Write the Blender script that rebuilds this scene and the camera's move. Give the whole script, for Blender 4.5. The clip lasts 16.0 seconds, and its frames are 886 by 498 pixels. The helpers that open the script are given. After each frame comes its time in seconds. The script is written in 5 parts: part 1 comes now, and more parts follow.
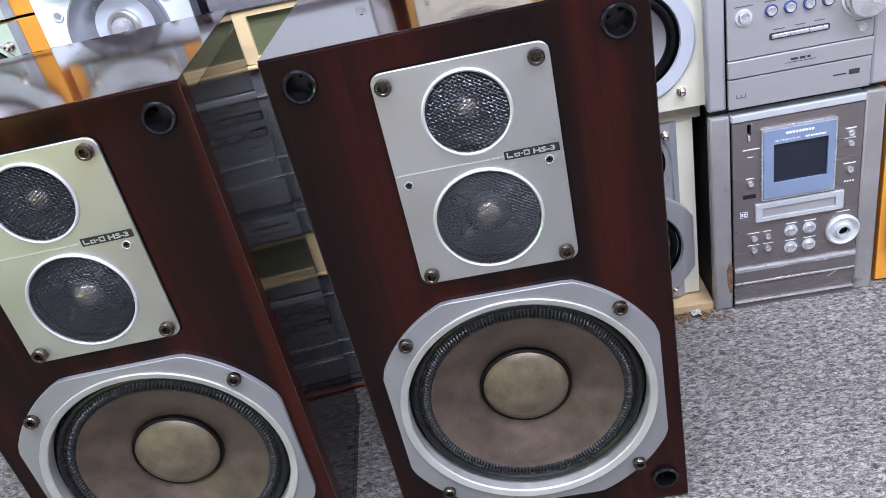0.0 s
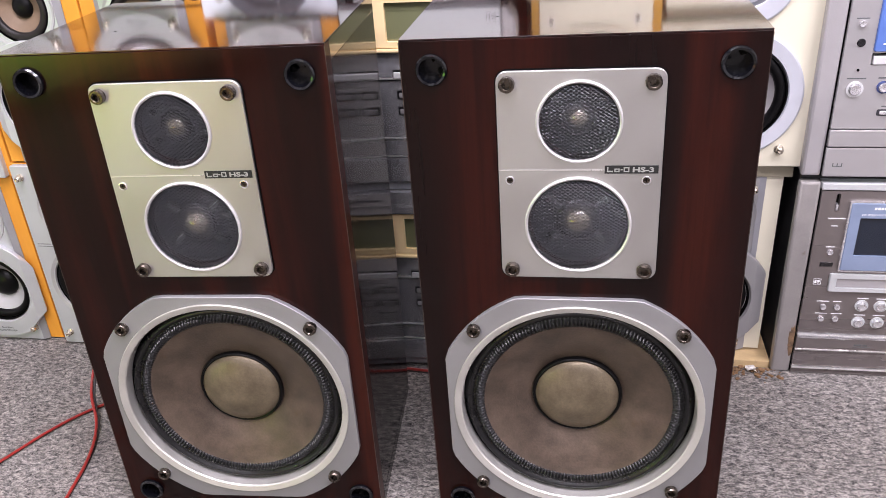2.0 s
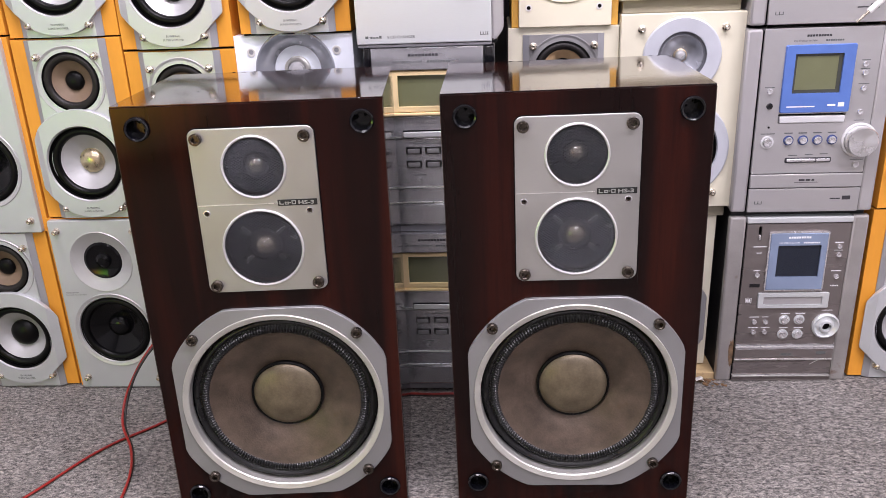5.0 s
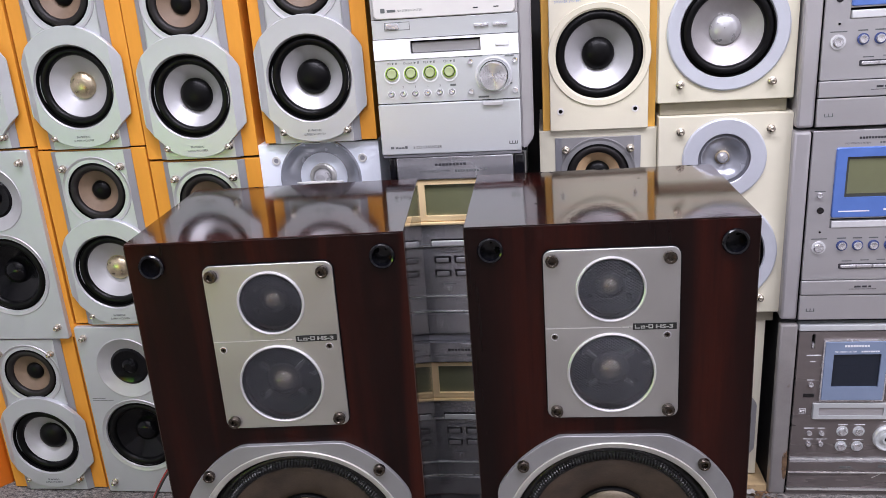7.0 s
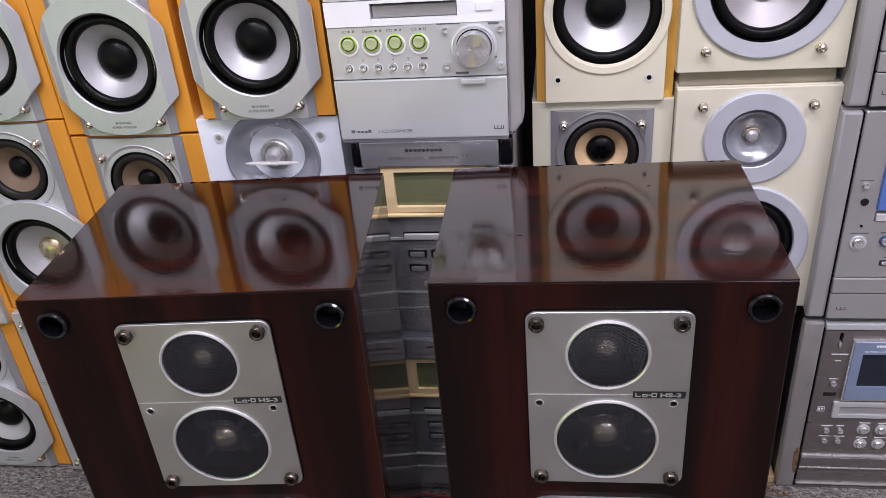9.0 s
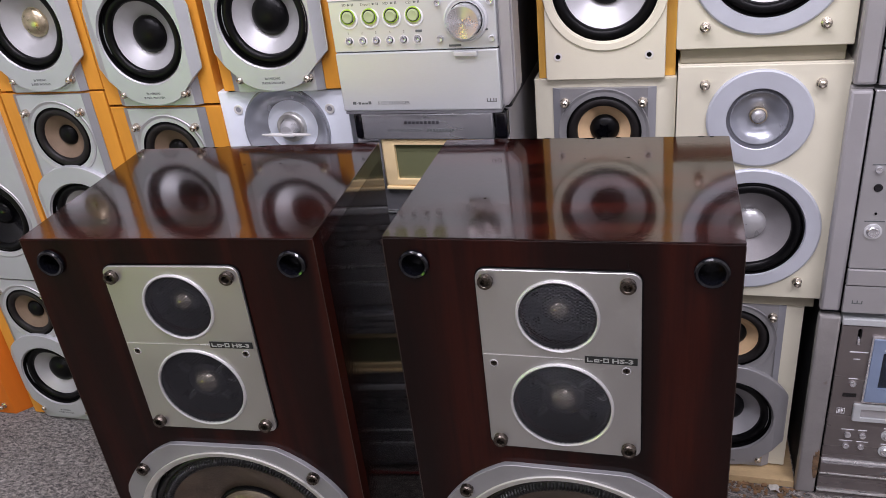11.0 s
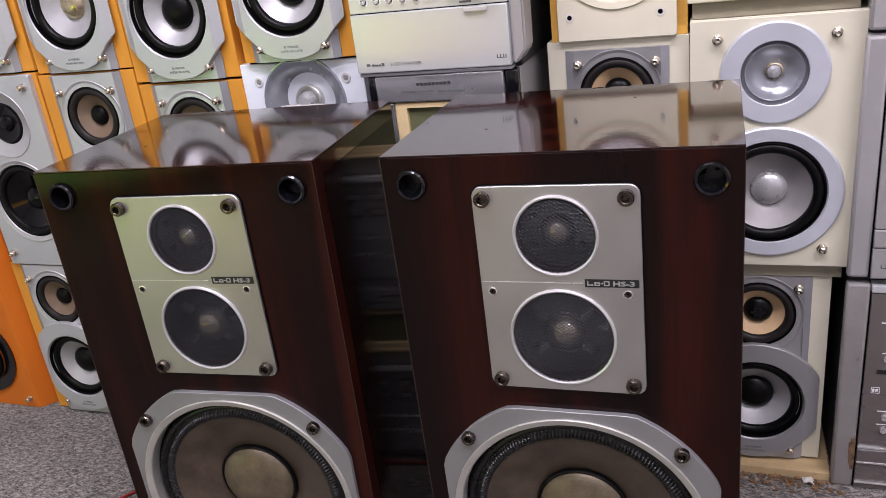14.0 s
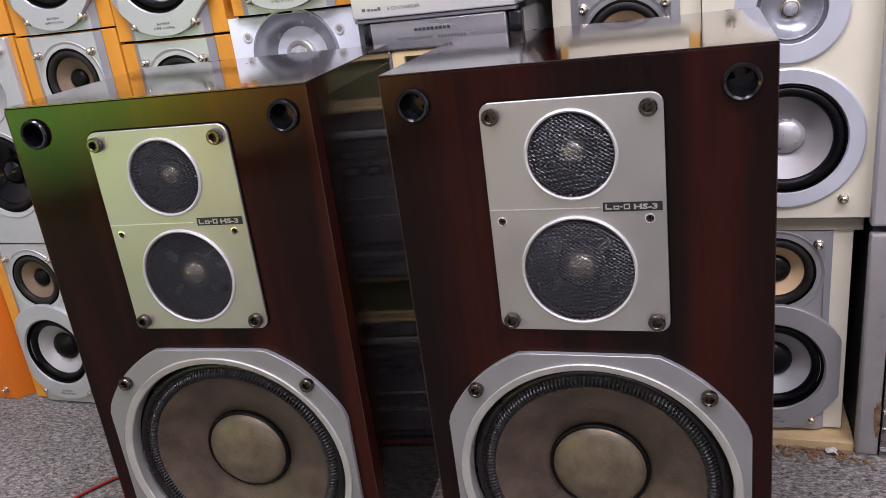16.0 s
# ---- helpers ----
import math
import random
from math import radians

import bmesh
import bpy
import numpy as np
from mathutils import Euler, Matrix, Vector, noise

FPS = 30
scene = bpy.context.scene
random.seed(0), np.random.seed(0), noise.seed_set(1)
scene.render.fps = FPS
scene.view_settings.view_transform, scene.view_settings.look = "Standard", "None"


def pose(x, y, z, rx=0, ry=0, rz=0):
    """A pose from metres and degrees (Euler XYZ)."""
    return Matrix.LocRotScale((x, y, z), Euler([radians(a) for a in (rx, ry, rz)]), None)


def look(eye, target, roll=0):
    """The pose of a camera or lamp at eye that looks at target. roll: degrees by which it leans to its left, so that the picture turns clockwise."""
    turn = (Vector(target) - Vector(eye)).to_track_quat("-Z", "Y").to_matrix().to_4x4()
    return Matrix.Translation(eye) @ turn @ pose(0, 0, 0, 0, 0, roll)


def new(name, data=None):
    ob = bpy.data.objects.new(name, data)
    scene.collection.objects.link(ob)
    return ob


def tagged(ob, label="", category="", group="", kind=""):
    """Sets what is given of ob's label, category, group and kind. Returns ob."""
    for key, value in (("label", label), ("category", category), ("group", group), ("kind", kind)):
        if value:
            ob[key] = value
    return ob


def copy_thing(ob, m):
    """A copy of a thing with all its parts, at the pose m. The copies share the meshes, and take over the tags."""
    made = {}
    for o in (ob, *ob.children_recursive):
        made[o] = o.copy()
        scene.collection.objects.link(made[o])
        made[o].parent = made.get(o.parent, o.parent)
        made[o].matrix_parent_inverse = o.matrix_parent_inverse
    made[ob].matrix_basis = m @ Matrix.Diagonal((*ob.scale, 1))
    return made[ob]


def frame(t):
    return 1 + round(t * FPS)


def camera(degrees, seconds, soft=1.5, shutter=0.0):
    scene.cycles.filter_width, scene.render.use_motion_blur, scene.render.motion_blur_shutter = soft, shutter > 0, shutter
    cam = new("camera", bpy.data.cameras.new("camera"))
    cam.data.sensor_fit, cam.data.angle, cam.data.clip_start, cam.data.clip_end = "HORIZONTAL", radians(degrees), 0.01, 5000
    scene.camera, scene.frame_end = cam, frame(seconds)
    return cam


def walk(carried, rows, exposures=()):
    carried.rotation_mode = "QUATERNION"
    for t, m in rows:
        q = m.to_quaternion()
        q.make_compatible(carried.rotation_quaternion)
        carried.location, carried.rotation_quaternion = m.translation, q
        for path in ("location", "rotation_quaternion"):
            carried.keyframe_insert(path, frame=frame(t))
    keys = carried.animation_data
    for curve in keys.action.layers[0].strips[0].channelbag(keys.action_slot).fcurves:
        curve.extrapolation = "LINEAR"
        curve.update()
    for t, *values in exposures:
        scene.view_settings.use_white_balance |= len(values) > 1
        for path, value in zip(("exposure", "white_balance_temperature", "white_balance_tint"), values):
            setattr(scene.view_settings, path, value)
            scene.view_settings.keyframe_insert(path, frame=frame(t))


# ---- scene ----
cam = camera(58.3, 16.0, soft=0.5)

PATH = [
    (0, (0.034, -0.639, 0.748), (-0.18, 1.084, -0.246), -13.1),
    (0.5, (0.049, -0.625, 0.724), (-0.166, 1.109, -0.249), -10.8),
    (1, (0.049, -0.6, 0.71), (-0.282, 1.119, -0.257), -9.1),
    (1.5, (0.035, -0.623, 0.722), (-0.319, 1.091, -0.246), -6.9),
    (2, (0.008, -0.699, 0.746), (-0.339, 1.039, -0.181), -3.7),
    (2.5, (-0.044, -0.807, 0.776), (-0.31, 0.977, -0.089), -2.0),
    (3, (-0.078, -0.882, 0.788), (-0.267, 0.928, -0.042), -0.8),
    (3.2, (-0.092, -0.905, 0.796), (-0.255, 0.904, -0.041), -1.2),
    (5.3, (-0.095, -0.937, 0.743), (-0.233, 0.946, 0.082), -2.4),
    (5.5, (-0.088, -0.939, 0.754), (-0.233, 0.956, 0.131), -2.7),
    (6, (-0.079, -0.93, 0.77), (-0.294, 0.973, 0.193), -4.0),
    (6.5, (-0.08, -0.899, 0.788), (-0.314, 0.989, 0.174), -3.9),
    (7, (-0.073, -0.843, 0.842), (-0.323, 1.038, 0.212), -3.8),
    (7.5, (-0.062, -0.784, 0.889), (-0.327, 1.09, 0.244), -3.7),
    (8, (-0.051, -0.716, 0.924), (-0.316, 1.132, 0.207), -4.3),
    (8.5, (-0.034, -0.647, 0.946), (-0.32, 1.153, 0.122), -5.3),
    (9, (-0.047, -0.597, 0.965), (-0.325, 1.119, -0.024), -4.8),
    (9.5, (-0.041, -0.578, 0.972), (-0.365, 1.088, -0.086), -5.4),
    (9.7, (-0.04, -0.584, 0.971), (-0.371, 1.084, -0.084), -5.5),
    (11.8, (0.158, -0.624, 0.88), (-0.515, 1.057, 0.031), -7.7),
    (12, (0.156, -0.627, 0.877), (-0.525, 1.056, 0.038), -8.1),
    (12.5, (0.142, -0.631, 0.872), (-0.529, 1.059, 0.038), -7.7),
    (13, (0.115, -0.638, 0.856), (-0.501, 1.083, 0.045), -7.0),
    (13.5, (0.113, -0.645, 0.815), (-0.471, 1.099, 0.029), -6.3),
    (14, (0.144, -0.654, 0.778), (-0.521, 1.074, 0.023), -7.1),
    (14.5, (0.143, -0.648, 0.749), (-0.53, 1.083, 0.005), -6.7),
    (15, (0.131, -0.645, 0.723), (-0.53, 1.098, -0.001), -6.9),
    (15.5, (0.122, -0.64, 0.7), (-0.531, 1.111, -0.012), -7.0),
    (16, (0.112, -0.641, 0.677), (-0.528, 1.121, -0.02), -7.2),
]
EXPOSURES = [(0, 0.39, 5600, 2), (0.5, 0.39, 6000, 6), (1, 0.39, 6350, 10), (2, 0.49, 6500, 10), (3, 0.37, 6500, 10), (5.5, 0.04, 6500, 10), (6.5, -0.12, 6150, 8),
             (8, -0.38, 6150, 6), (9, -0.52, 6250, 9.5), (12.5, -0.38, 6350, 8), (14, -0.34, 6450, 10), (15, -0.38, 6350, 10), (16, -0.22, 6350, 9.5)]
walk(cam, [(t, look(eye, target, roll)) for t, eye, target, roll in PATH], EXPOSURES)

# ---- light ----
world = bpy.data.worlds.new("world")
scene.world = world
world.use_nodes = True
world.node_tree.nodes["Background"].inputs[0].default_value = (0.8, 0.85, 1.0, 1)
world.node_tree.nodes["Background"].inputs[1].default_value = 0.05

CEIL = 2.35
# ceiling tubes: x, y, length along x, power
TUBES = [(1.10, -0.88, 1.2, 47.0), (-0.40, -0.45, 1.2, 33.0), (-0.25, -1.20, 1.2, 22.0), (-0.80, -3.50, 1.2, 24.0), (1.10, -3.50, 1.2, 26.0)]
for tx, ty, length, power in TUBES:
    data = bpy.data.lights.new("tube_light", "AREA")
    data.shape, data.size, data.size_y = "RECTANGLE", length, 0.10
    data.energy, data.color = power, (1.045, 0.955, 1.09)
    lamp = new("tube_light", data)
    lamp.matrix_world = pose(tx, ty, CEIL - 0.085)

# ---- materials ----


def nodes_of(name):
    m = bpy.data.materials.new(name)
    m.use_nodes = True
    return m, m.node_tree.nodes, m.node_tree.links, m.node_tree.nodes["Principled BSDF"]


def ramp(nt, links, src, stops):
    r = nt.new("ShaderNodeValToRGB")
    while len(r.color_ramp.elements) < len(stops):
        r.color_ramp.elements.new(0.5)
    for e, (p, c) in zip(r.color_ramp.elements, stops):
        e.position, e.color = p, (*c, 1) if len(c) == 3 else c
    links.new(src, r.inputs[0])
    return r.outputs[0]


def noise_at(nt, links, scale, stretch=(1, 1, 1), detail=4, rough=0.55, distort=0.0, vary=0.0):
    co = nt.new("ShaderNodeTexCoord")
    mp = nt.new("ShaderNodeMapping")
    mp.inputs["Scale"].default_value = stretch
    links.new(co.outputs["Object"], mp.inputs[0])
    if vary:
        info, mul = nt.new("ShaderNodeObjectInfo"), nt.new("ShaderNodeMath")
        mul.operation, mul.inputs[1].default_value = "MULTIPLY", vary
        links.new(info.outputs["Random"], mul.inputs[0])
        links.new(mul.outputs[0], mp.inputs["Location"])
    n = nt.new("ShaderNodeTexNoise")
    n.inputs["Scale"].default_value, n.inputs["Detail"].default_value = scale, detail
    n.inputs["Roughness"].default_value, n.inputs["Distortion"].default_value = rough, distort
    links.new(mp.outputs[0], n.inputs["Vector"])
    return n.outputs["Fac"]


def surf(name, base, rough=0.5, metal=0.0, var=0.12, scale=30.0, fine=600.0, bump=0.05, coat=0.0, stretch=(1, 1, 1),
         coat_rough=0.1, dirt=None, spec=0.5, spun=0.0):
    """A surface with broad stains, fine grain and a slight relief."""
    m, nt, links, p = nodes_of(name)
    broad = noise_at(nt, links, scale, stretch)
    grain = noise_at(nt, links, fine, stretch, 2)
    lo = tuple(c * (1 - var) for c in base)
    hi = tuple(min(1, c * (1 + var)) for c in base)
    col = ramp(nt, links, broad, [(0.3, lo), (0.7, hi)])
    mix = nt.new("ShaderNodeMix")
    mix.data_type, mix.blend_type = "RGBA", "MULTIPLY"
    mix.inputs[0].default_value = 0.5
    links.new(col, mix.inputs[6])
    links.new(ramp(nt, links, grain, [(0.3, (1 - var, 1 - var, 1 - var)), (0.7, (1, 1, 1))]), mix.inputs[7])
    out = mix.outputs[2]
    if dirt:
        spots = noise_at(nt, links, 18, (1, 1, 1), 8, 0.7)
        d = nt.new("ShaderNodeMix")
        d.data_type = "RGBA"
        links.new(ramp(nt, links, spots, [(0.60, (0, 0, 0)), (0.72, (0.8, 0.8, 0.8))]), d.inputs[0])
        links.new(out, d.inputs[6])
        d.inputs[7].default_value = (*dirt, 1)
        out = d.outputs[2]
    links.new(out, p.inputs["Base Color"])
    p.inputs["Metallic"].default_value = metal
    p.inputs["Specular IOR Level"].default_value = spec
    links.new(ramp(nt, links, broad, [(0.3, (rough * 0.85,) * 3), (0.7, (min(1, rough * 1.15),) * 3)]), p.inputs["Roughness"])
    p.inputs["Coat Weight"].default_value, p.inputs["Coat Roughness"].default_value = coat, coat_rough
    if spun:
        tangent = nt.new("ShaderNodeTangent")
        tangent.direction_type, tangent.axis = "RADIAL", "Y"
        links.new(tangent.outputs[0], p.inputs["Tangent"])
        p.inputs["Anisotropic"].default_value = spun
    if bump:
        b = nt.new("ShaderNodeBump")
        b.inputs["Strength"].default_value, b.inputs["Distance"].default_value = bump, 0.001
        links.new(grain, b.inputs["Height"])
        links.new(b.outputs[0], p.inputs["Normal"])
    return m


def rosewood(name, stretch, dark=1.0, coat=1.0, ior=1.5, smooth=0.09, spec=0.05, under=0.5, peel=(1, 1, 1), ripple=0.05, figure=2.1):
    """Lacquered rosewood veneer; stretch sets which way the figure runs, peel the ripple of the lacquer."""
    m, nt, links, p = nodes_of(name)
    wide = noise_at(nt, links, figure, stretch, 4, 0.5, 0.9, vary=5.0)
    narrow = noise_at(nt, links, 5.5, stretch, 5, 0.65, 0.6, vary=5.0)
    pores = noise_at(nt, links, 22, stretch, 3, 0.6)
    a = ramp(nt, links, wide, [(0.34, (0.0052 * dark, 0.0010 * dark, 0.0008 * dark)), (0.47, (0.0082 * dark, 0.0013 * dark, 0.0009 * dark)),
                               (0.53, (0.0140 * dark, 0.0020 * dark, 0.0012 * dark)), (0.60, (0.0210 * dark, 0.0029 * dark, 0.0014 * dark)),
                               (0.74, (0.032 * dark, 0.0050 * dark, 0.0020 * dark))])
    b = ramp(nt, links, narrow, [(0.34, (0.74, 0.71, 0.71)), (0.48, (0.96, 0.95, 0.95)), (0.66, (1, 1, 1))])
    c = ramp(nt, links, pores, [(0.36, (0.70, 0.68, 0.68)), (0.50, (1, 1, 1))])
    m1 = nt.new("ShaderNodeMix")
    m1.data_type, m1.blend_type, m1.inputs[0].default_value = "RGBA", "MULTIPLY", 1.0
    links.new(a, m1.inputs[6])
    links.new(b, m1.inputs[7])
    m2 = nt.new("ShaderNodeMix")
    m2.data_type, m2.blend_type, m2.inputs[0].default_value = "RGBA", "MULTIPLY", 0.8
    links.new(m1.outputs[2], m2.inputs[6])
    links.new(c, m2.inputs[7])
    links.new(m2.outputs[2], p.inputs["Base Color"])
    p.inputs["Roughness"].default_value = under
    p.inputs["Specular IOR Level"].default_value = spec
    p.inputs["Coat Weight"].default_value, p.inputs["Coat IOR"].default_value = coat, ior
    smear = noise_at(nt, links, 9, (1, 1, 1), 4)
    links.new(ramp(nt, links, smear, [(0.35, (smooth, smooth, smooth)), (0.66, (smooth * 1.6, smooth * 1.6, smooth * 1.6)), (0.72, (smooth * 4, smooth * 4, smooth * 4))]), p.inputs["Coat Roughness"])
    bp = nt.new("ShaderNodeBump")
    bp.inputs["Strength"].default_value, bp.inputs["Distance"].default_value = ripple, 0.001
    links.new(noise_at(nt, links, 230, peel, 3), bp.inputs["Height"])
    links.new(bp.outputs[0], p.inputs["Coat Normal"])
    links.new(bp.outputs[0], p.inputs["Normal"])
    return m


def carpet_material():
    """Loop-pile carpet tile: short flecks of light, mid and dark grey yarn."""
    m, nt, links, p = nodes_of("carpet")
    flecks = noise_at(nt, links, 165, (0.70, 1.25, 1), 4, 0.68, 0.7)
    loops = noise_at(nt, links, 430, (0.8, 1.2, 1), 2, 0.5, 0.6)
    broad = noise_at(nt, links, 5, (1, 1, 1), 5, 0.6)
    streak = noise_at(nt, links, 24, (0.6, 1.7, 1), 4, 0.6, 0.5)
    a = ramp(nt, links, flecks, [(0.34, (0.028, 0.026, 0.025)), (0.42, (0.118, 0.111, 0.103)), (0.50, (0.225, 0.212, 0.197)), (0.64, (0.47, 0.44, 0.40))])
    b = ramp(nt, links, loops, [(0.36, (0.50, 0.49, 0.50)), (0.56, (1.0, 1.0, 1.0))])
    c = ramp(nt, links, broad, [(0.35, (0.80, 0.78, 0.76)), (0.65, (1.0, 1.0, 1.0))])
    d = ramp(nt, links, streak, [(0.36, (0.86, 0.855, 0.855)), (0.58, (1.0, 1.0, 1.0))])
    col = a
    for other in (b, c, d):
        mx = nt.new("ShaderNodeMix")
        mx.data_type, mx.blend_type, mx.inputs[0].default_value = "RGBA", "MULTIPLY", 1.0
        links.new(col, mx.inputs[6])
        links.new(other, mx.inputs[7])
        col = mx.outputs[2]
    links.new(col, p.inputs["Base Color"])
    p.inputs["Roughness"].default_value, p.inputs["Specular IOR Level"].default_value = 0.95, 0.15
    p.inputs["Sheen Weight"].default_value = 0.2
    bp = nt.new("ShaderNodeBump")
    bp.inputs["Strength"].default_value, bp.inputs["Distance"].default_value = 0.9, 0.003
    links.new(loops, bp.inputs["Height"])
    links.new(bp.outputs[0], p.inputs["Normal"])
    return m


def glow(name, color, strength):
    m, nt, links, p = nodes_of(name)
    p.inputs["Base Color"].default_value = (*color, 1)
    p.inputs["Emission Color"].default_value = (*color, 1)
    p.inputs["Emission Strength"].default_value = strength
    return m


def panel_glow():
    """An emissive face from dim orange at one end over yellow to green at the other, dimmer at its foot, coloured for
    the lacquer's sheen.
    """
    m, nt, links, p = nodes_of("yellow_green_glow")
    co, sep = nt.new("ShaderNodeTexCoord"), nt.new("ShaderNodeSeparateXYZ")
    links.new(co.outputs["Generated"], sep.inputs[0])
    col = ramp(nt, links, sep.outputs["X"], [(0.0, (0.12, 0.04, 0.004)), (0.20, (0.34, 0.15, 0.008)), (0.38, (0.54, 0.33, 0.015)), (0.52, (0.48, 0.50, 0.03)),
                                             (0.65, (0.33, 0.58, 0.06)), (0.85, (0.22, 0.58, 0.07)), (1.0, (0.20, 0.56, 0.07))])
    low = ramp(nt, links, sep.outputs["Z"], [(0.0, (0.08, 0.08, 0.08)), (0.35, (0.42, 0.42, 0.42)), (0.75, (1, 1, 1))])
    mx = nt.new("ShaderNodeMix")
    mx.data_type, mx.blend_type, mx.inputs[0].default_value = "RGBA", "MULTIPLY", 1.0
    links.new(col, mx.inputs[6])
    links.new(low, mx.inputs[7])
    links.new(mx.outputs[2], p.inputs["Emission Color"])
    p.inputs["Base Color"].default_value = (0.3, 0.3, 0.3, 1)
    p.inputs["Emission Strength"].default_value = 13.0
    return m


SHEEN_GLOW = panel_glow()
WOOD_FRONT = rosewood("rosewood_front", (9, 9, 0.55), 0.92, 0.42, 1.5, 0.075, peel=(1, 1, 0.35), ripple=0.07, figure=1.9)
# sides and bottom: same veneer coloured far darker, standing in for their shade
WOOD_SIDE_SHADED = rosewood("rosewood_side_shaded", (9, 9, 0.55), 0.22, 1.0, 1.30, 0.06, peel=(1, 0.9, 0.7), ripple=0.10)
WOOD_TOP = rosewood("rosewood_top", (0.8, 10, 9), 1.35, 1.0, 1.55, 0.044, 0.20, 0.14, peel=(0.8, 1.0, 1), ripple=0.055)
CARPET = carpet_material()
PLASTER = surf("white_wall_paint", (0.72, 0.715, 0.71), 0.8, var=0.04, scale=3)
# back wall coloured near black to stand for the shade in the stack gaps
GAP_SHADE_WALL = surf("gap_shade_wall", (0.030, 0.029, 0.029), 0.7, var=0.1, scale=4)
TILE = surf("ceiling_board", (0.76, 0.76, 0.75), 0.85, var=0.03, scale=6)
PLATE_SILVER = surf("satin_aluminium", (0.52, 0.517, 0.508), 0.46, 0.95, var=0.05, scale=10, fine=900, bump=0.03)
FRAME_SILVER = surf("cast_frame_paint", (0.30, 0.30, 0.308), 0.50, 0.6, var=0.06, scale=12, fine=1200, bump=0.03)
BRIGHT = surf("turned_aluminium", (0.74, 0.74, 0.735), 0.36, 0.8, var=0.04, scale=40, bump=0.02, spun=0.6)
RING_SATIN = surf("satin_turned_ring", (0.66, 0.655, 0.62), 0.40, 0.75, var=0.05, scale=40, bump=0.02)
LINE_SILVER = surf("bare_metal_line", (0.80, 0.80, 0.78), 0.3, 0.8, var=0.03)
BLACK_PLASTIC = surf("black_plastic", (0.004, 0.004, 0.006), 0.22, 0.0, var=0.2, bump=0.02, coat=0.7, coat_rough=0.12)
SOCKET_RIM = surf("moulded_socket_rim", (0.0032, 0.0034, 0.0050), 0.14, 0.0, var=0.2, bump=0.01, spec=0.5)
SOCKET_WELL = surf("moulded_socket_plastic", (0.0055, 0.0058, 0.0070), 0.20, 0.0, var=0.1, bump=0, spec=0.4)
BLACK_SOFT = surf("black_matt", (0.0024, 0.0024, 0.0026), 0.6, 0.0, var=0.2, spec=0.06)
BLACK_RUBBER = surf("black_rubber", (0.0030, 0.0030, 0.0034), 0.34, 0.0, var=0.2, scale=60, spec=0.16)
FOAM_ROLL = surf("dark_foam_roll", (0.013, 0.011, 0.011), 0.50, 0.0, var=0.2, scale=60, spec=0.3)
PLEAT = surf("doped_cloth_edge", (0.006, 0.006, 0.007), 0.30, 0.0, var=0.25, scale=60, bump=0.1, spec=0.4)
CONE_TAUPE = surf("aged_woofer_cone", (0.089, 0.065, 0.049), 0.46, 0.30, var=0.34, scale=34, fine=420, bump=0.30, dirt=(0.075, 0.044, 0.022))
CAP_TAUPE = surf("aged_dust_cap", (0.152, 0.122, 0.080), 0.42, 0.4, var=0.30, scale=34, fine=380, bump=0.22, dirt=(0.120, 0.080, 0.040))
MESH_WIRE = surf("grille_wire", (0.026, 0.026, 0.030), 0.24, 0.50, var=0.1, bump=0)
CUP_GREY = surf("dark_driver_face", (0.004, 0.004, 0.0045), 0.5, 0.0, var=0.1, spec=0.08)
DOME_METAL = surf("metal_dome", (0.72, 0.65, 0.55), 0.22, 0.85, var=0.05)
BRONZE = surf("gunmetal_screw", (0.115, 0.098, 0.082), 0.28, 0.95, var=0.2, scale=200)
NICKEL = surf("nickel_peg", (0.66, 0.60, 0.50), 0.26, 0.95, var=0.1, scale=200)
ORANGE = surf("orange_wood_foil", (0.72, 0.31, 0.040), 0.42, 0.0, spec=0.32, var=0.10, scale=9, fine=160, stretch=(1, 1, 0.18), bump=0.03)
AMBER = surf("amber_wood_foil", (0.80, 0.45, 0.085), 0.40, 0.0, var=0.10, scale=9, fine=160, stretch=(1, 1, 0.18), bump=0.03)
DEEP_ORANGE = surf("deep_orange_foil", (0.60, 0.155, 0.014), 0.42, 0.0, spec=0.32, var=0.10, scale=9, fine=160, stretch=(1, 1, 0.18), bump=0.03)
CREAM = surf("cream_lacquer", (0.68, 0.65, 0.515), 0.36, 0.0, var=0.04, scale=9, bump=0.02)
CREAM_BAFFLE = surf("cream_baffle", (0.70, 0.665, 0.525), 0.40, 0.0, var=0.03, scale=9, bump=0.02)
# plinth beige, coloured darker for the shadow it sits back in
BEIGE = surf("shaded_beige_plinth", (0.33, 0.30, 0.22), 0.5, 0.0, var=0.06)
WHITE = surf("cool_white_lacquer", (0.84, 0.89, 0.96), 0.34, 0.0, var=0.03, bump=0.02)
SILVER_PLASTIC = surf("silver_plastic", (0.52, 0.535, 0.555), 0.38, 0.35, var=0.05, scale=14, fine=1400, bump=0.02)
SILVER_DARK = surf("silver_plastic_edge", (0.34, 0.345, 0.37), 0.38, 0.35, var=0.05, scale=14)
GREY_BAFFLE = surf("grey_plastic", (0.31, 0.308, 0.312), 0.40, 0.35, var=0.05, scale=14)
BLUE_GREY = surf("blue_grey_ring", (0.57, 0.595, 0.65), 0.36, 0.3, var=0.04, scale=20)
CONE_SILVER = surf("silver_cone", (0.47, 0.47, 0.485), 0.44, 0.42, var=0.05, scale=30, spun=0.2)
CONE_DULL = surf("dull_silver_cone", (0.36, 0.345, 0.35), 0.42, 0.45, var=0.08, scale=30, spun=0.2)
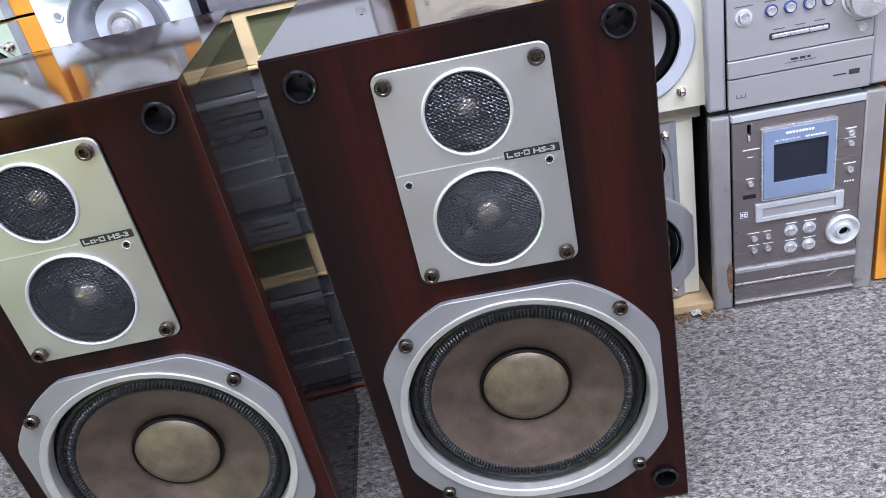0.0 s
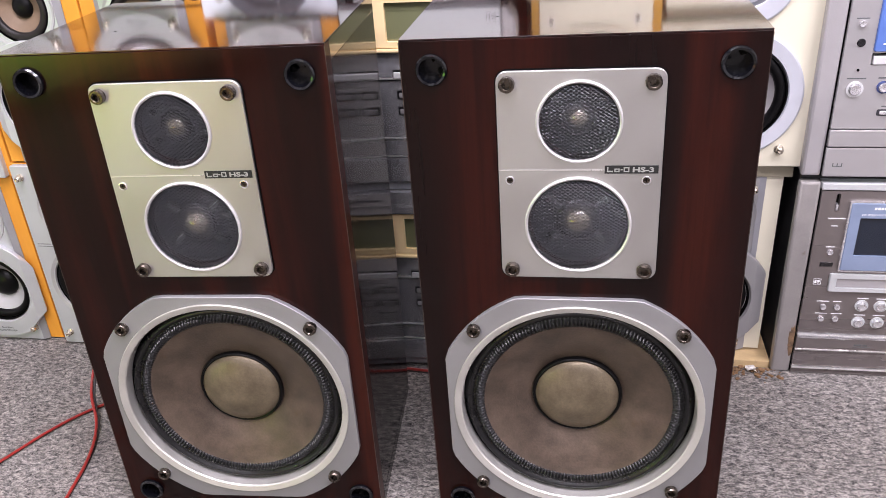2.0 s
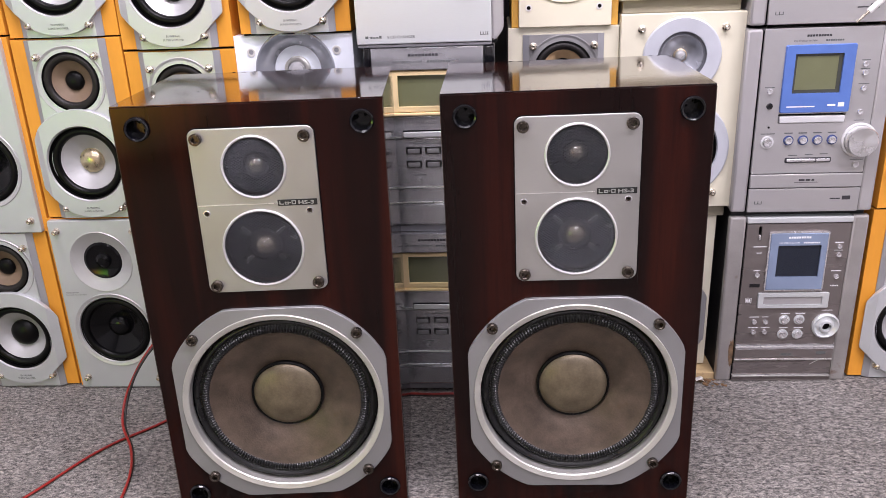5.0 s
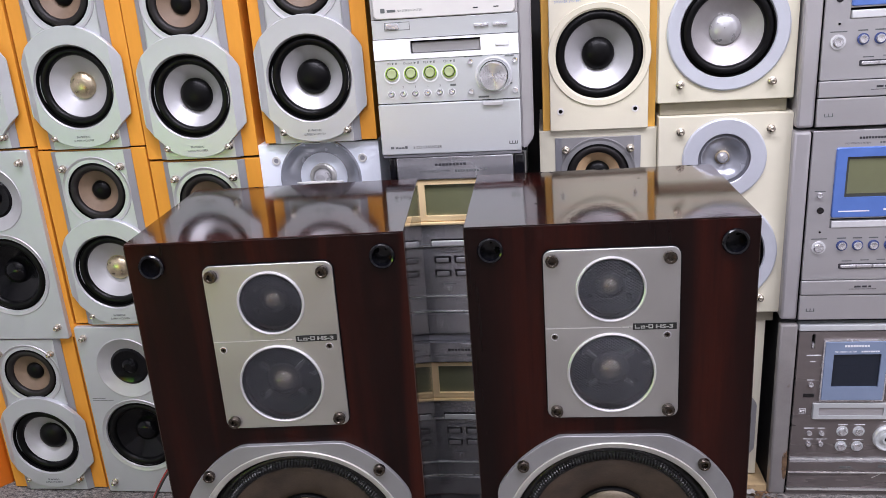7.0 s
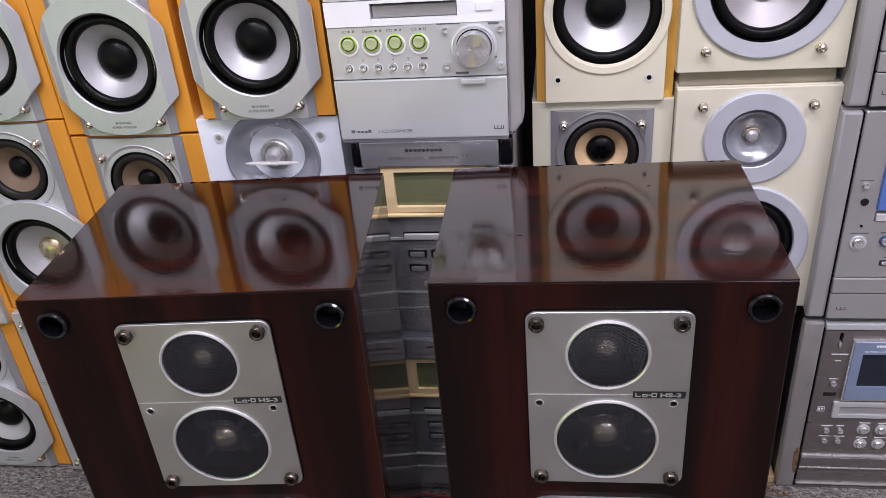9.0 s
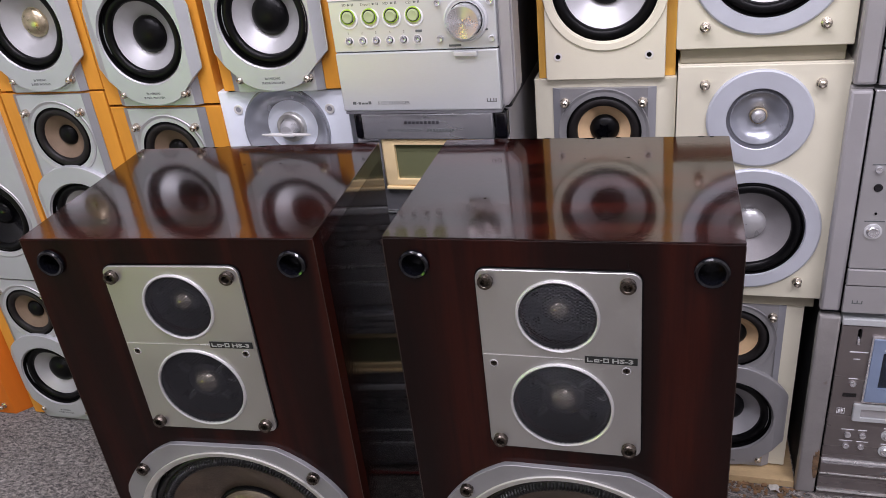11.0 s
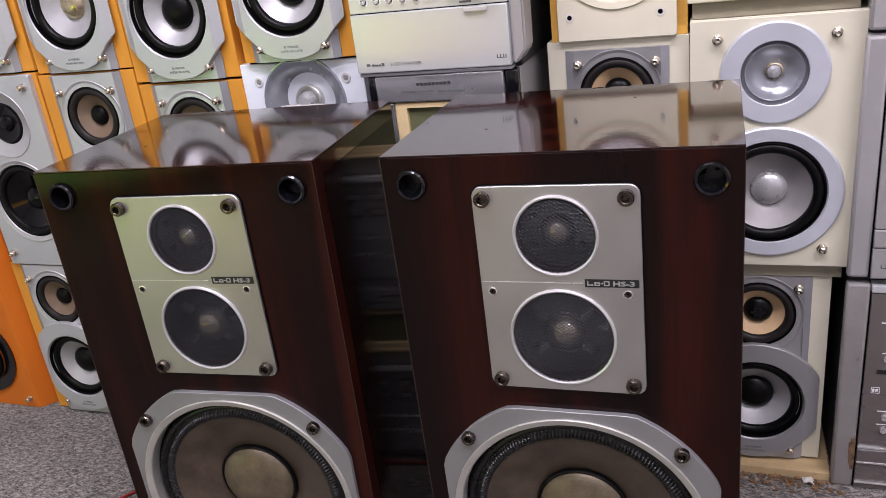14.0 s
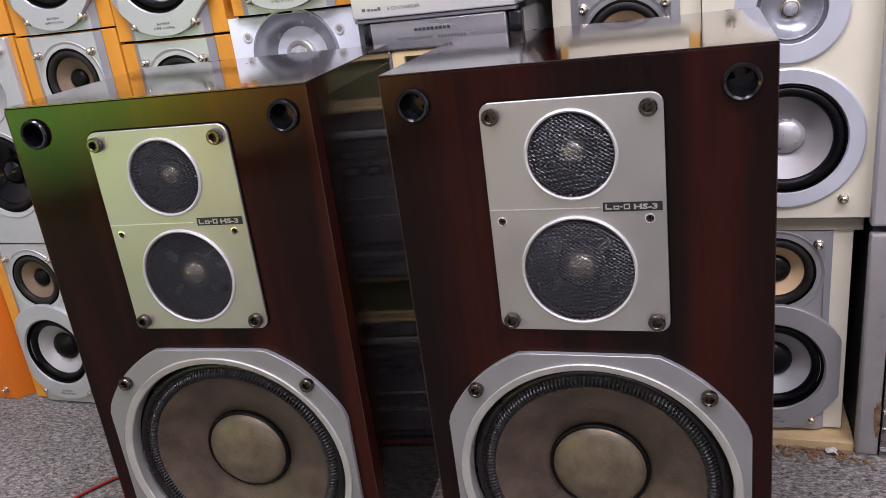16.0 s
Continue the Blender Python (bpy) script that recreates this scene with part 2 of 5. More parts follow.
CONE_TAN = surf("tan_paper_cone", (0.175, 0.120, 0.080), 0.6, 0.0, var=0.14, scale=50)
CONE_PEACH = surf("peach_paper_cone", (0.66, 0.46, 0.26), 0.6, 0.0, var=0.08, scale=50)
CONE_GREY = surf("grey_horn", (0.34, 0.345, 0.365), 0.34, 0.45, var=0.03, scale=50, spun=0.3)
STEP_GREY = surf("dark_step_grey", (0.13, 0.135, 0.155), 0.40, 0.3, var=0.05, scale=40)
BOWL_GREY = surf("satin_blue_grey_bowl", (0.33, 0.345, 0.385), 0.24, 0.45, var=0.04, scale=50, spun=0.2)
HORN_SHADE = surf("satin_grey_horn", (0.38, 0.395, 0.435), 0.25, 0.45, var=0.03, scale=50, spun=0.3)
CONE_BLACK = surf("glossy_black_cone", (0.004, 0.004, 0.005), 0.12, 0.0, var=0.2, scale=50, bump=0.01, spec=0.2)
GOLD_DOME = surf("pale_gold_dome", (0.62, 0.52, 0.36), 0.30, 0.85, var=0.35, scale=70)
SILVER_DOME = surf("pearl_dome", (0.52, 0.52, 0.53), 0.30, 0.55, var=0.05, scale=60)
HIFI_SILVER = surf("hifi_front_silver", (0.63, 0.66, 0.665), 0.32, 0.42, var=0.04, scale=8, fine=900, stretch=(0.15, 1, 1), bump=0.02)
HIFI_STACK = surf("hifi_stack_silver", (0.50, 0.495, 0.50), 0.32, 0.6, var=0.04, scale=8, fine=900, stretch=(0.15, 1, 1), bump=0.02)
HIFI_SMOKE = surf("smoky_silver_front", (0.52, 0.525, 0.55), 0.26, 0.75, var=0.04, scale=8, fine=900, stretch=(0.15, 1, 1), bump=0.02)
HIFI_WING = surf("hifi_side_silver", (0.425, 0.415, 0.42), 0.42, 0.4, var=0.06, scale=10)
HIFI_WORN = surf("worn_side_silver", (0.40, 0.385, 0.375), 0.36, 0.55, var=0.14, scale=14, dirt=(0.17, 0.10, 0.05))
CASE_BLACK = surf("black_steel_case", (0.016, 0.016, 0.018), 0.5, 0.0, var=0.2, scale=20)
KNOB = surf("spun_metal", (0.74, 0.74, 0.745), 0.28, 0.85, var=0.04, spun=0.9)
BADGE = surf("dark_badge_metal", (0.022, 0.024, 0.023), 0.35, 0.3, var=0.1)
HIFI_DARK = surf("hifi_front_gunmetal", (0.255, 0.229, 0.222), 0.28, 0.7, var=0.05, scale=8, fine=900, stretch=(0.15, 1, 1), bump=0.02)
HIFI_LIGHT = surf("hifi_pale_silver", (0.74, 0.75, 0.76), 0.34, 0.4, var=0.03)
IVORY = surf("ivory_bezel", (0.68, 0.67, 0.64), 0.4, 0.1, var=0.03)
CHROME = surf("polished_metal_button", (0.78, 0.78, 0.80), 0.26, 0.8, var=0.04, spun=0.8)
BLUE_BEZEL = surf("blue_bezel", (0.10, 0.19, 0.52), 0.22, 0.1, var=0.06, coat=0.5)
ICE_BEZEL = surf("ice_blue_bezel", (0.235, 0.30, 0.43), 0.22, 0.2, var=0.06, coat=0.5)
GOLD_FRAME = surf("champagne_gold_frame", (0.92, 0.72, 0.40), 0.34, 0.12, var=0.05)
LCD_OLIVE = surf("olive_lcd", (0.15, 0.16, 0.085), 0.15, 0.0, var=0.06, scale=14, coat=0.8, coat_rough=0.04)
LCD_DARK = surf("dark_lcd", (0.010, 0.015, 0.026), 0.16, 0.0, var=0.1, scale=14, coat=0.25, coat_rough=0.05)
LCD_GREY = surf("grey_lcd", (0.050, 0.055, 0.045), 0.15, 0.0, var=0.06, scale=14, coat=0.8, coat_rough=0.04)
PRINT_DARK = surf("dark_print", (0.03, 0.03, 0.035), 0.6, var=0.05, bump=0)
PRINT_GREY = surf("grey_print", (0.11, 0.12, 0.12), 0.6, var=0.05, bump=0)
PRINT_BLUE = surf("blue_print", (0.25, 0.33, 0.55), 0.6, var=0.05, bump=0)
PRINT_WHITE = surf("white_print", (0.75, 0.76, 0.78), 0.5, var=0.03, bump=0)
PRINT_SILVER = surf("silver_print", (0.36, 0.37, 0.35), 0.4, 0.3, var=0.05, bump=0)
VENEER_EDGE = surf("worn_veneer_edge", (0.034, 0.020, 0.015), 0.45, 0.0, var=0.8, scale=45, stretch=(1, 1, 0.5))
GREEN_GLOW = glow("green_backlight", (0.34, 0.54, 0.05), 0.06)
BUTTON_MILK = surf("milky_green_button", (0.44, 0.51, 0.27), 0.30, 0.1, var=0.03)
SLOT_WHITE = surf("glossy_white_panel", (0.86, 0.87, 0.885), 0.25, 0.0, var=0.03, bump=0.01)
BLUE_RING = surf("blue_button_ring", (0.07, 0.10, 0.26), 0.25, 0.3, var=0.05)
ARM_GREY = surf("grey_support_arm", (0.030, 0.030, 0.033), 0.30, 0.4, var=0.1, bump=0)
SURROUND_GREY = surf("lacquered_dome_edge", (0.075, 0.075, 0.082), 0.16, 0.8, var=0.1)
CABLE_RED = surf("red_vinyl", (0.27, 0.020, 0.016), 0.35, 0.0, var=0.1)
CABLE_BLACK = surf("black_vinyl", (0.02, 0.018, 0.018), 0.4, 0.0, var=0.1)
WHITE_VINYL = surf("white_vinyl", (0.80, 0.80, 0.79), 0.35, 0.0, var=0.03)
PLYWOOD = surf("bare_plywood", (0.52, 0.38, 0.20), 0.7, 0.0, var=0.2, scale=30, stretch=(0.3, 1, 1), dirt=(0.12, 0.07, 0.04))
PAPER = surf("torn_paper", (0.8, 0.78, 0.74), 0.8, var=0.05)
CRUMB = surf("brown_crumbs", (0.20, 0.115, 0.055), 0.8, var=0.5, scale=90)
STAIN = surf("brown_rust_stain", (0.20, 0.125, 0.07), 0.6, 0.1, var=0.6, scale=120, fine=500)
LAMP_WHITE = surf("lamp_housing_white", (0.8, 0.8, 0.8), 0.4, var=0.03)
TUBE_GLOW = glow("tube_glow", (1.0, 0.98, 0.94), 6.0)

# ---- mesh tools ----


def thing(name, m, label, category, group="", kind=""):
    ob = new(name)
    ob.empty_display_size = 0.05
    ob.matrix_world = m
    return tagged(ob, label, category, group, kind)


def finish(bm, name, mat, smooth=22):
    bmesh.ops.recalc_face_normals(bm, faces=bm.faces)
    me = bpy.data.meshes.new(name)
    bm.to_mesh(me)
    bm.free()
    me.materials.append(mat)
    if smooth:
        me.shade_smooth()
        me.set_sharp_from_angle(angle=radians(smooth))
    return me


def part(name, bm, mat, parent, label="", smooth=22):
    ob = new(name, finish(bm, name, mat, smooth))
    ob.parent = parent
    if label:
        tagged(ob, label)
    if name.endswith(("bars", "print", "_mark", "_gaps", "fixing_screws", "lettering")):
        tagged(ob, kind="stuff")
    return ob


def box(x0, x1, y0, y1, z0, z1, bevel=0.0, bm=None, seg=2):
    """A box, with rounded edges where bevel is given, added to bm."""
    own = bmesh.new()
    vs = [own.verts.new((x, y, z)) for x in (x0, x1) for y in (y0, y1) for z in (z0, z1)]
    for f in ((0, 1, 3, 2), (4, 6, 7, 5), (0, 4, 5, 1), (2, 3, 7, 6), (0, 2, 6, 4), (1, 5, 7, 3)):
        own.faces.new([vs[i] for i in f])
    if bevel:
        bmesh.ops.bevel(own, geom=own.edges[:], offset=bevel, segments=seg, affect="EDGES", profile=0.5)
    if bm is None:
        return own
    return join(bm, own)


def join(bm, other):
    tmp = bpy.data.meshes.new("tmp")
    other.to_mesh(tmp)
    other.free()
    bm.from_mesh(tmp)
    bpy.data.meshes.remove(tmp)
    return bm


def lathe(prof, cx=0.0, cz=0.0, seg=48, bm=None):
    """Turns (radius, y) pairs round the axis along y through (cx, cz)."""
    bm = bm or bmesh.new()
    rings = []
    for r, y in prof:
        if r < 1e-6:
            rings.append([bm.verts.new((cx, y, cz))])
        else:
            rings.append([bm.verts.new((cx + r * math.cos(2 * math.pi * i / seg), y, cz + r * math.sin(2 * math.pi * i / seg))) for i in range(seg)])
    for a, b in zip(rings, rings[1:]):
        for i in range(seg):
            j = (i + 1) % seg
            if len(a) == 1 and len(b) == 1:
                break
            if len(a) == 1:
                bm.faces.new((a[0], b[i], b[j]))
            elif len(b) == 1:
                bm.faces.new((a[i], b[0], a[j]))
            else:
                bm.faces.new((a[i], b[i], b[j], a[j]))
    return bm


def circle(cx, cz, r, n=48):
    return [(cx + r * math.cos(2 * math.pi * i / n), cz + r * math.sin(2 * math.pi * i / n)) for i in range(n)]


def rect(x0, x1, z0, z1, r=0.0, n=5):
    if r <= 0:
        return [(x0, z0), (x1, z0), (x1, z1), (x0, z1)]
    pts = []
    for cx, cz, a0 in ((x1 - r, z0 + r, -90), (x1 - r, z1 - r, 0), (x0 + r, z1 - r, 90), (x0 + r, z0 + r, 180)):
        for i in range(n + 1):
            a = radians(a0 + 90 * i / n)
            pts.append((cx + r * math.cos(a), cz + r * math.sin(a)))
    return pts


def plate(outline, holes, y0, y1, edge=0.0, bm=None):
    """A sheet with through holes between y0 (front) and y1; edge: a chamfer round the front outline."""
    bm = bm or bmesh.new()

    def ring(pts, y):
        return [bm.verts.new((x, y, z)) for x, z in pts]

    def loop_edges(vs):
        return [bm.edges.new((vs[i], vs[(i + 1) % len(vs)])) for i in range(len(vs))]

    cx = sum(p[0] for p in outline) / len(outline)
    cz = sum(p[1] for p in outline) / len(outline)
    front = outline
    if edge:
        front = []
        for x, z in outline:
            d = math.hypot(x - cx, z - cz)
            front.append((x - (x - cx) / d * edge, z - (z - cz) / d * edge))
    of, ob_ = ring(front, y0), ring(outline, y1)
    om = ring(outline, y0 + edge) if edge else of
    hf = [ring(h, y0) for h in holes]
    hb = [ring(h, y1) for h in holes]
    for outer, inner in ((of, hf), (ob_, hb)):
        es = loop_edges(outer)
        for h in inner:
            es += loop_edges(h)
        bmesh.ops.triangle_fill(bm, use_beauty=True, use_dissolve=False, edges=es)
    for a, b in [(om, ob_)] + ([(of, om)] if edge else []) + list(zip(hf, hb)):
        for i in range(len(a)):
            j = (i + 1) % len(a)
            bm.faces.new((a[i], a[j], b[j], b[i]))
    return bm


def bars(items, y, bm=None):
    """Thin printed bars: x0, x1, z0, z1 each, standing 0.3 mm off the plane y."""
    bm = bm or bmesh.new()
    for x0, x1, z0, z1 in items:
        box(x0, x1, y - 0.0003, y + 0.0002, z0, z1, 0, bm)
    return bm


def lettering(text, x, z, size, y, depth=0.0002, align="LEFT", stretch=1.0, bold=0.0):
    """Raised letters in the built-in font, facing -y, as a bmesh."""
    cu = bpy.data.curves.new("letters", "FONT")
    cu.body, cu.size, cu.extrude, cu.align_x, cu.resolution_u, cu.offset = text, size, depth, align, 2, bold
    tmp = bpy.data.objects.new("letters", cu)
    scene.collection.objects.link(tmp)
    me = bpy.data.meshes.new_from_object(tmp.evaluated_get(bpy.context.evaluated_depsgraph_get()))
    bm = bmesh.new()
    bm.from_mesh(me)
    bm.transform(Matrix.Translation((x, y, z)) @ Matrix.Rotation(radians(90), 4, "X") @ Matrix.Diagonal((stretch, 1, 1, 1)))
    bpy.data.objects.remove(tmp)
    bpy.data.curves.remove(cu)
    bpy.data.meshes.remove(me)
    return bm


def wire_mesh(cx, cz, radius, y, dome, pitch=0.0027, wire=0.00047, slant=34, weave=0.00048):
    """A woven wire disc, slightly domed towards -y; each wire passes over and under the ones it crosses."""
    verts, faces = [], []
    cross = pitch / math.sin(radians(2 * slant))
    for side, a in ((1, slant), (-1, -slant)):
        dx, dz = math.cos(radians(a)), math.sin(radians(a))
        n = int(radius / pitch)
        for k in range(-n, n + 1):
            off = k * pitch
            half = math.sqrt(max(0, radius * radius - off * off))
            steps = max(2, int(4 * half / cross))
            first = len(verts)
            for i in range(steps + 1):
                s = -half + 2 * half * i / steps
                x, z = s * dx - off * dz, s * dz + off * dx
                yy = y - dome * (1 - (x * x + z * z) / radius ** 2) - side * weave * math.cos(math.pi * (s / cross + k))
                for w, h in ((-wire, 0), (0, -wire * 0.9), (wire, 0), (0, wire * 0.6)):
                    verts.append((cx + x - w * dz, yy + h, cz + z + w * dx))
            for i in range(steps):
                b = first + 4 * i
                for q in range(4):
                    faces.append((b + q, b + (q + 1) % 4, b + 4 + (q + 1) % 4, b + 4 + q))
    me = bpy.data.meshes.new("tmp")
    me.from_pydata(verts, [], faces)
    bm = bmesh.new()
    bm.from_mesh(me)
    bpy.data.meshes.remove(me)
    return bm


def cap_screw(x, z, y, r=0.0072, h=0.0065):
    """A socket-head screw with a knurled rim and a hexagon hole."""
    bm = lathe([(r * 1.02, y), (r * 1.02, y - h * 0.75), (r * 0.9, y - h), (r * 0.60, y - h), (r * 0.54, y - h * 0.93), (r * 0.50, y - h * 0.05), (0, y - h * 0.05)], x, z, 24)
    return bm


def peg(x, z, y, r=0.0048, h=0.011):
    """A turned grille peg with a rounded head."""
    return lathe([(r * 1.25, y), (r * 1.25, y - h * 0.18), (r * 0.7, y - h * 0.3), (r * 0.7, y - h * 0.5), (r, y - h * 0.62), (r * 0.95, y - h * 0.85),
                  (r * 0.55, y - h), (r * 0.3, y - h * 0.97), (0, y - h * 0.9)], x, z, 16)


def button(x, z, y, r, h=0.003):
    return lathe([(r, y), (r, y - h * 0.7), (r * 0.85, y - h), (r * 0.4, y - h * 0.9), (0, y - h * 0.85)], x, z, 20)


def ring(x, z, y, r0, r1, h=0.002, seg=40):
    """A raised flat ring between the radii r0 and r1."""
    return lathe([(r0, y), (r0, y - h), (r1, y - h), (r1, y), (r0, y)], x, z, seg)

# ---- the room ----
X0, X1, Y0, Y1 = -2.2, 2.2, -5.2, 0.72


def slab(name, bm, mat, label, category, smooth=0):
    return tagged(new(name, finish(bm, name, mat, smooth)), label, category, kind="structure")


slab("floor", box(X0 - 0.1, X1 + 0.1, Y0 - 0.1, Y1 + 0.1, -0.05, 0.0), CARPET, "grey flecked loop-pile carpet floor", "floor")
slab("ceiling", box(X0 - 0.1, X1 + 0.1, Y0 - 0.1, Y1 + 0.1, CEIL, CEIL + 0.05), TILE, "white ceiling boards with tube lights", "ceiling")
slab("wall_north", box(X0, X1, Y1, Y1 + 0.1, 0.0, CEIL), GAP_SHADE_WALL, "unseen back wall, coloured near black for shade between the stacks", "wall")
slab("wall_east", box(X1, X1 + 0.1, Y0, Y1, 0.0, CEIL), PLASTER, "plain white painted side wall", "wall")
slab("wall_west", box(X0 - 0.1, X0, Y0, Y1, 0.0, CEIL), PLASTER, "plain white painted side wall", "wall")
slab("wall_south", box(X0, X1, Y0 - 0.1, Y0, 0.0, CEIL), PLASTER, "plain white painted wall across the room", "wall")

# the lacquer of the speakers mirrors a yellow-green glow low across the room; this unseen panel is added as its source
light_box = thing("light_box", pose(-1.52, -1.76, 0.0, 0, 0, 180 - 33), "unseen orange to green glowing panel, added for the lacquer's sheen", "light box")


def ceiling_lamp(x, y, length):
    lamp = thing("ceiling_light", pose(x, y, CEIL), "white batten ceiling light with a glowing tube", "ceiling light", "ceiling lights")
    part("housing", box(-length / 2, length / 2, -0.05, 0.05, -0.04, 0.0, 0.004), LAMP_WHITE, lamp)
    tube = lathe([(0, -length / 2 + 0.02), (0.013, -length / 2 + 0.02), (0.013, length / 2 - 0.02), (0, length / 2 - 0.02)], 0, 0, 16)
    tube.transform(Matrix.Translation((0, 0, -0.06)) @ Matrix.Rotation(radians(90), 4, "Z"))
    part("tube", tube, TUBE_GLOW, lamp)


for tx, ty, length, power in TUBES:
    ceiling_lamp(tx, ty, length)
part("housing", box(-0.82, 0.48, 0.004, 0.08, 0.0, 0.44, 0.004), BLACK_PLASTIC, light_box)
part("glowing_face", box(-0.80, 0.46, 0.0, 0.0038, 0.08, 0.42), SHEEN_GLOW, light_box)

# ---- the two large speakers ----
HW, HH, HD = 0.1605, 0.584, 0.252     # half width, height, depth
TWEETER, MIDRANGE, WOOFER = (0.001, 0.506), (0.001, 0.402), (0.0022, 0.1755)


def clipped_circle(cx, cz, r, half, tall, n=96):
    pts = []
    for i in range(n):
        a = 2 * math.pi * (i + 0.5) / n
        c, s = math.cos(a), math.sin(a)
        k = min(r, half / max(abs(c), 1e-6), tall / max(abs(s), 1e-6))
        pts.append((cx + k * c, cz + k * s))
    return pts


def pleated_edge(cx, cz):
    """The woofer's cloth surround: a roll with fine radial pleats."""
    bm = bmesh.new()
    seg, pleats = 880, 176
    prof = [(0.1010, 0.0085, 0.0), (0.1035, 0.0055, 0.6), (0.1060, 0.0035, 1.0), (0.1090, 0.0028, 1.0), (0.1115, 0.0042, 1.0), (0.1135, 0.0070, 0.6),
            (0.1150, 0.0070, 0.0), (0.1170, 0.0036, 0.0), (0.1195, 0.0028, 0.0), (0.1218, 0.0048, 0.0), (0.1235, 0.0090, 0.0), (0.1280, 0.0120, 0.0)]
    rows = []
    for r, y, w in prof:
        rows.append([bm.verts.new((cx + r * math.cos(2 * math.pi * i / seg), y + w * 0.0011 * math.cos(2 * math.pi * i * pleats / seg),
                                   cz + r * math.sin(2 * math.pi * i / seg))) for i in range(seg)])
    for a, b in zip(rows, rows[1:]):
        for i in range(seg):
            j = (i + 1) % seg
            bm.faces.new((a[i], b[i], b[j], a[j]))
    return bm


def flake(x, y, z, a, b, rnd):
    """A small ragged patch of missing lacquer, lying flat."""
    bm = bmesh.new()
    rim = []
    for i in range(9):
        t, k = 2 * math.pi * i / 9, rnd.uniform(0.55, 1.0)
        rim.append(bm.verts.new((x + a * k * math.cos(t), min(y + b * k * math.sin(t), HD), z)))
    bm.faces.new(rim)
    bmesh.ops.solidify(bm, geom=bm.faces[:], thickness=0.0004)
    return bm


def socket_rib(x, z, angle, inner):
    """One sprung tongue inside a grille socket, pointing to its middle."""
    bm = bmesh.new()
    pts = [(0.0094, -0.0030, 0.0070), (0.0094, 0.0030, 0.0070), (inner, 0.0006, 0.0090), (inner, -0.0006, 0.0090)]
    front = [bm.verts.new((r, y, w)) for r, w, y in pts]
    back = [bm.verts.new((r, y + 0.0050, w)) for r, w, y in pts]
    bm.faces.new(front)
    bm.faces.new(back[::-1])
    for i in range(4):
        j = (i + 1) % 4
        bm.faces.new((front[i], front[j], back[j], back[i]))
    bm.transform(Matrix.Translation((x, 0, z)) @ Matrix.Rotation(radians(-angle), 4, "Y"))
    return bm


def large_speaker(m):
    sp = thing("large_speaker", m, "glossy dark rosewood three-way speaker with silver plates on the carpet", "speaker", "pair of large speakers")
    b = 0.0015
    part("top_panel", box(-HW, HW, 0.0002, HD, HH - 0.0013, HH, 0.0004, box(-HW, HW, 0.0201, HD, HH - 0.02, HH - 0.0014)), WOOD_TOP, sp, "lacquered top with scuffed edges")
    chip = random.Random(17)
    for i in range(11):
        cx = chip.uniform(-0.95, 0.95) * HW
        part("edge_chip", flake(cx, HD - chip.uniform(0.0, 0.0035), HH + 0.0002, chip.uniform(0.002, 0.006), chip.uniform(0.0012, 0.003), chip), BLACK_SOFT, sp)
    for i in range(3):
        part("dent", flake(chip.uniform(-0.85, 0.85) * HW, chip.uniform(0.03, 0.24), HH + 0.0002, chip.uniform(0.0012, 0.0035), chip.uniform(0.0008, 0.0014), chip), BLACK_SOFT, sp)
    part("bottom_panel", box(-HW, HW, 0.020, HD, 0.0, 0.018, b), WOOD_SIDE_SHADED, sp)
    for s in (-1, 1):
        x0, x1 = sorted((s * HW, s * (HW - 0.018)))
        part("side_panel", box(x0, x1, 0.020, HD, 0.018, HH - 0.02, b * 0.5), WOOD_SIDE_SHADED, sp)
    part("back_panel", box(-HW + 0.018, HW - 0.018, HD - 0.018, HD - 0.002, 0.018, HH - 0.02), BLACK_SOFT, sp)
    sockets = [(-0.1318, 0.5562), (0.1345, 0.5562), (-0.1320, 0.0345), (0.1365, 0.0345)]
    holes = [circle(*WOOFER, 0.129, 64), circle(*TWEETER, 0.034), circle(*MIDRANGE, 0.045)]
    holes += [circle(x, z, 0.0112, 20) for x, z in sockets]
    part("front_baffle", plate(rect(-HW, HW, 0.0, HH - 0.0014), holes, 0.0, 0.020, 0.0009), WOOD_FRONT, sp)
    for s in (-1, 1):
        part("worn_edge", box(s * HW - 0.0005, s * HW + 0.0002, -0.0002, 0.0005, 0.004, HH - 0.003), VENEER_EDGE, sp, "worn pale veneer edge")
    for x, z in sockets:
        so = part("grille_socket", lathe([(0.0112, 0.004), (0.0150, -0.0005), (0.0148, -0.0035), (0.0134, -0.0052), (0.0114, -0.0045), (0.0104, -0.0015), (0.0100, 0.0030)], x, z, 32), SOCKET_RIM, sp)
        part("socket_well", lathe([(0.0100, 0.0028), (0.0094, 0.014), (0.0, 0.014)], x, z, 24), SOCKET_WELL, so)
        for i in range(2):
            part("socket_rib", socket_rib(x, z, 110 * i + 205 + 300 * (x + z), 0.0050), BLACK_SOFT, so)
    # plate of tweeter and midrange
    px0, px1, pz0, pz1 = -0.0737, 0.0768, 0.3436, 0.5540
    part("plate_gasket", plate(rect(px0 - 0.0012, px1 + 0.0012, pz0 - 0.0012, pz1 + 0.0012, 0.011), [circle(*TWEETER, 0.0365), circle(*MIDRANGE, 0.0480)],
                               -0.0012, -0.0001), BLACK_SOFT, sp)
    pl = part("driver_plate", plate(rect(px0, px1, pz0, pz1, 0.010), [circle(*TWEETER, 0.0362), circle(*MIDRANGE, 0.0477)], -0.0042, -0.0013, 0.0006),
              PLATE_SILVER, sp, "satin silver plate holding tweeter and midrange")
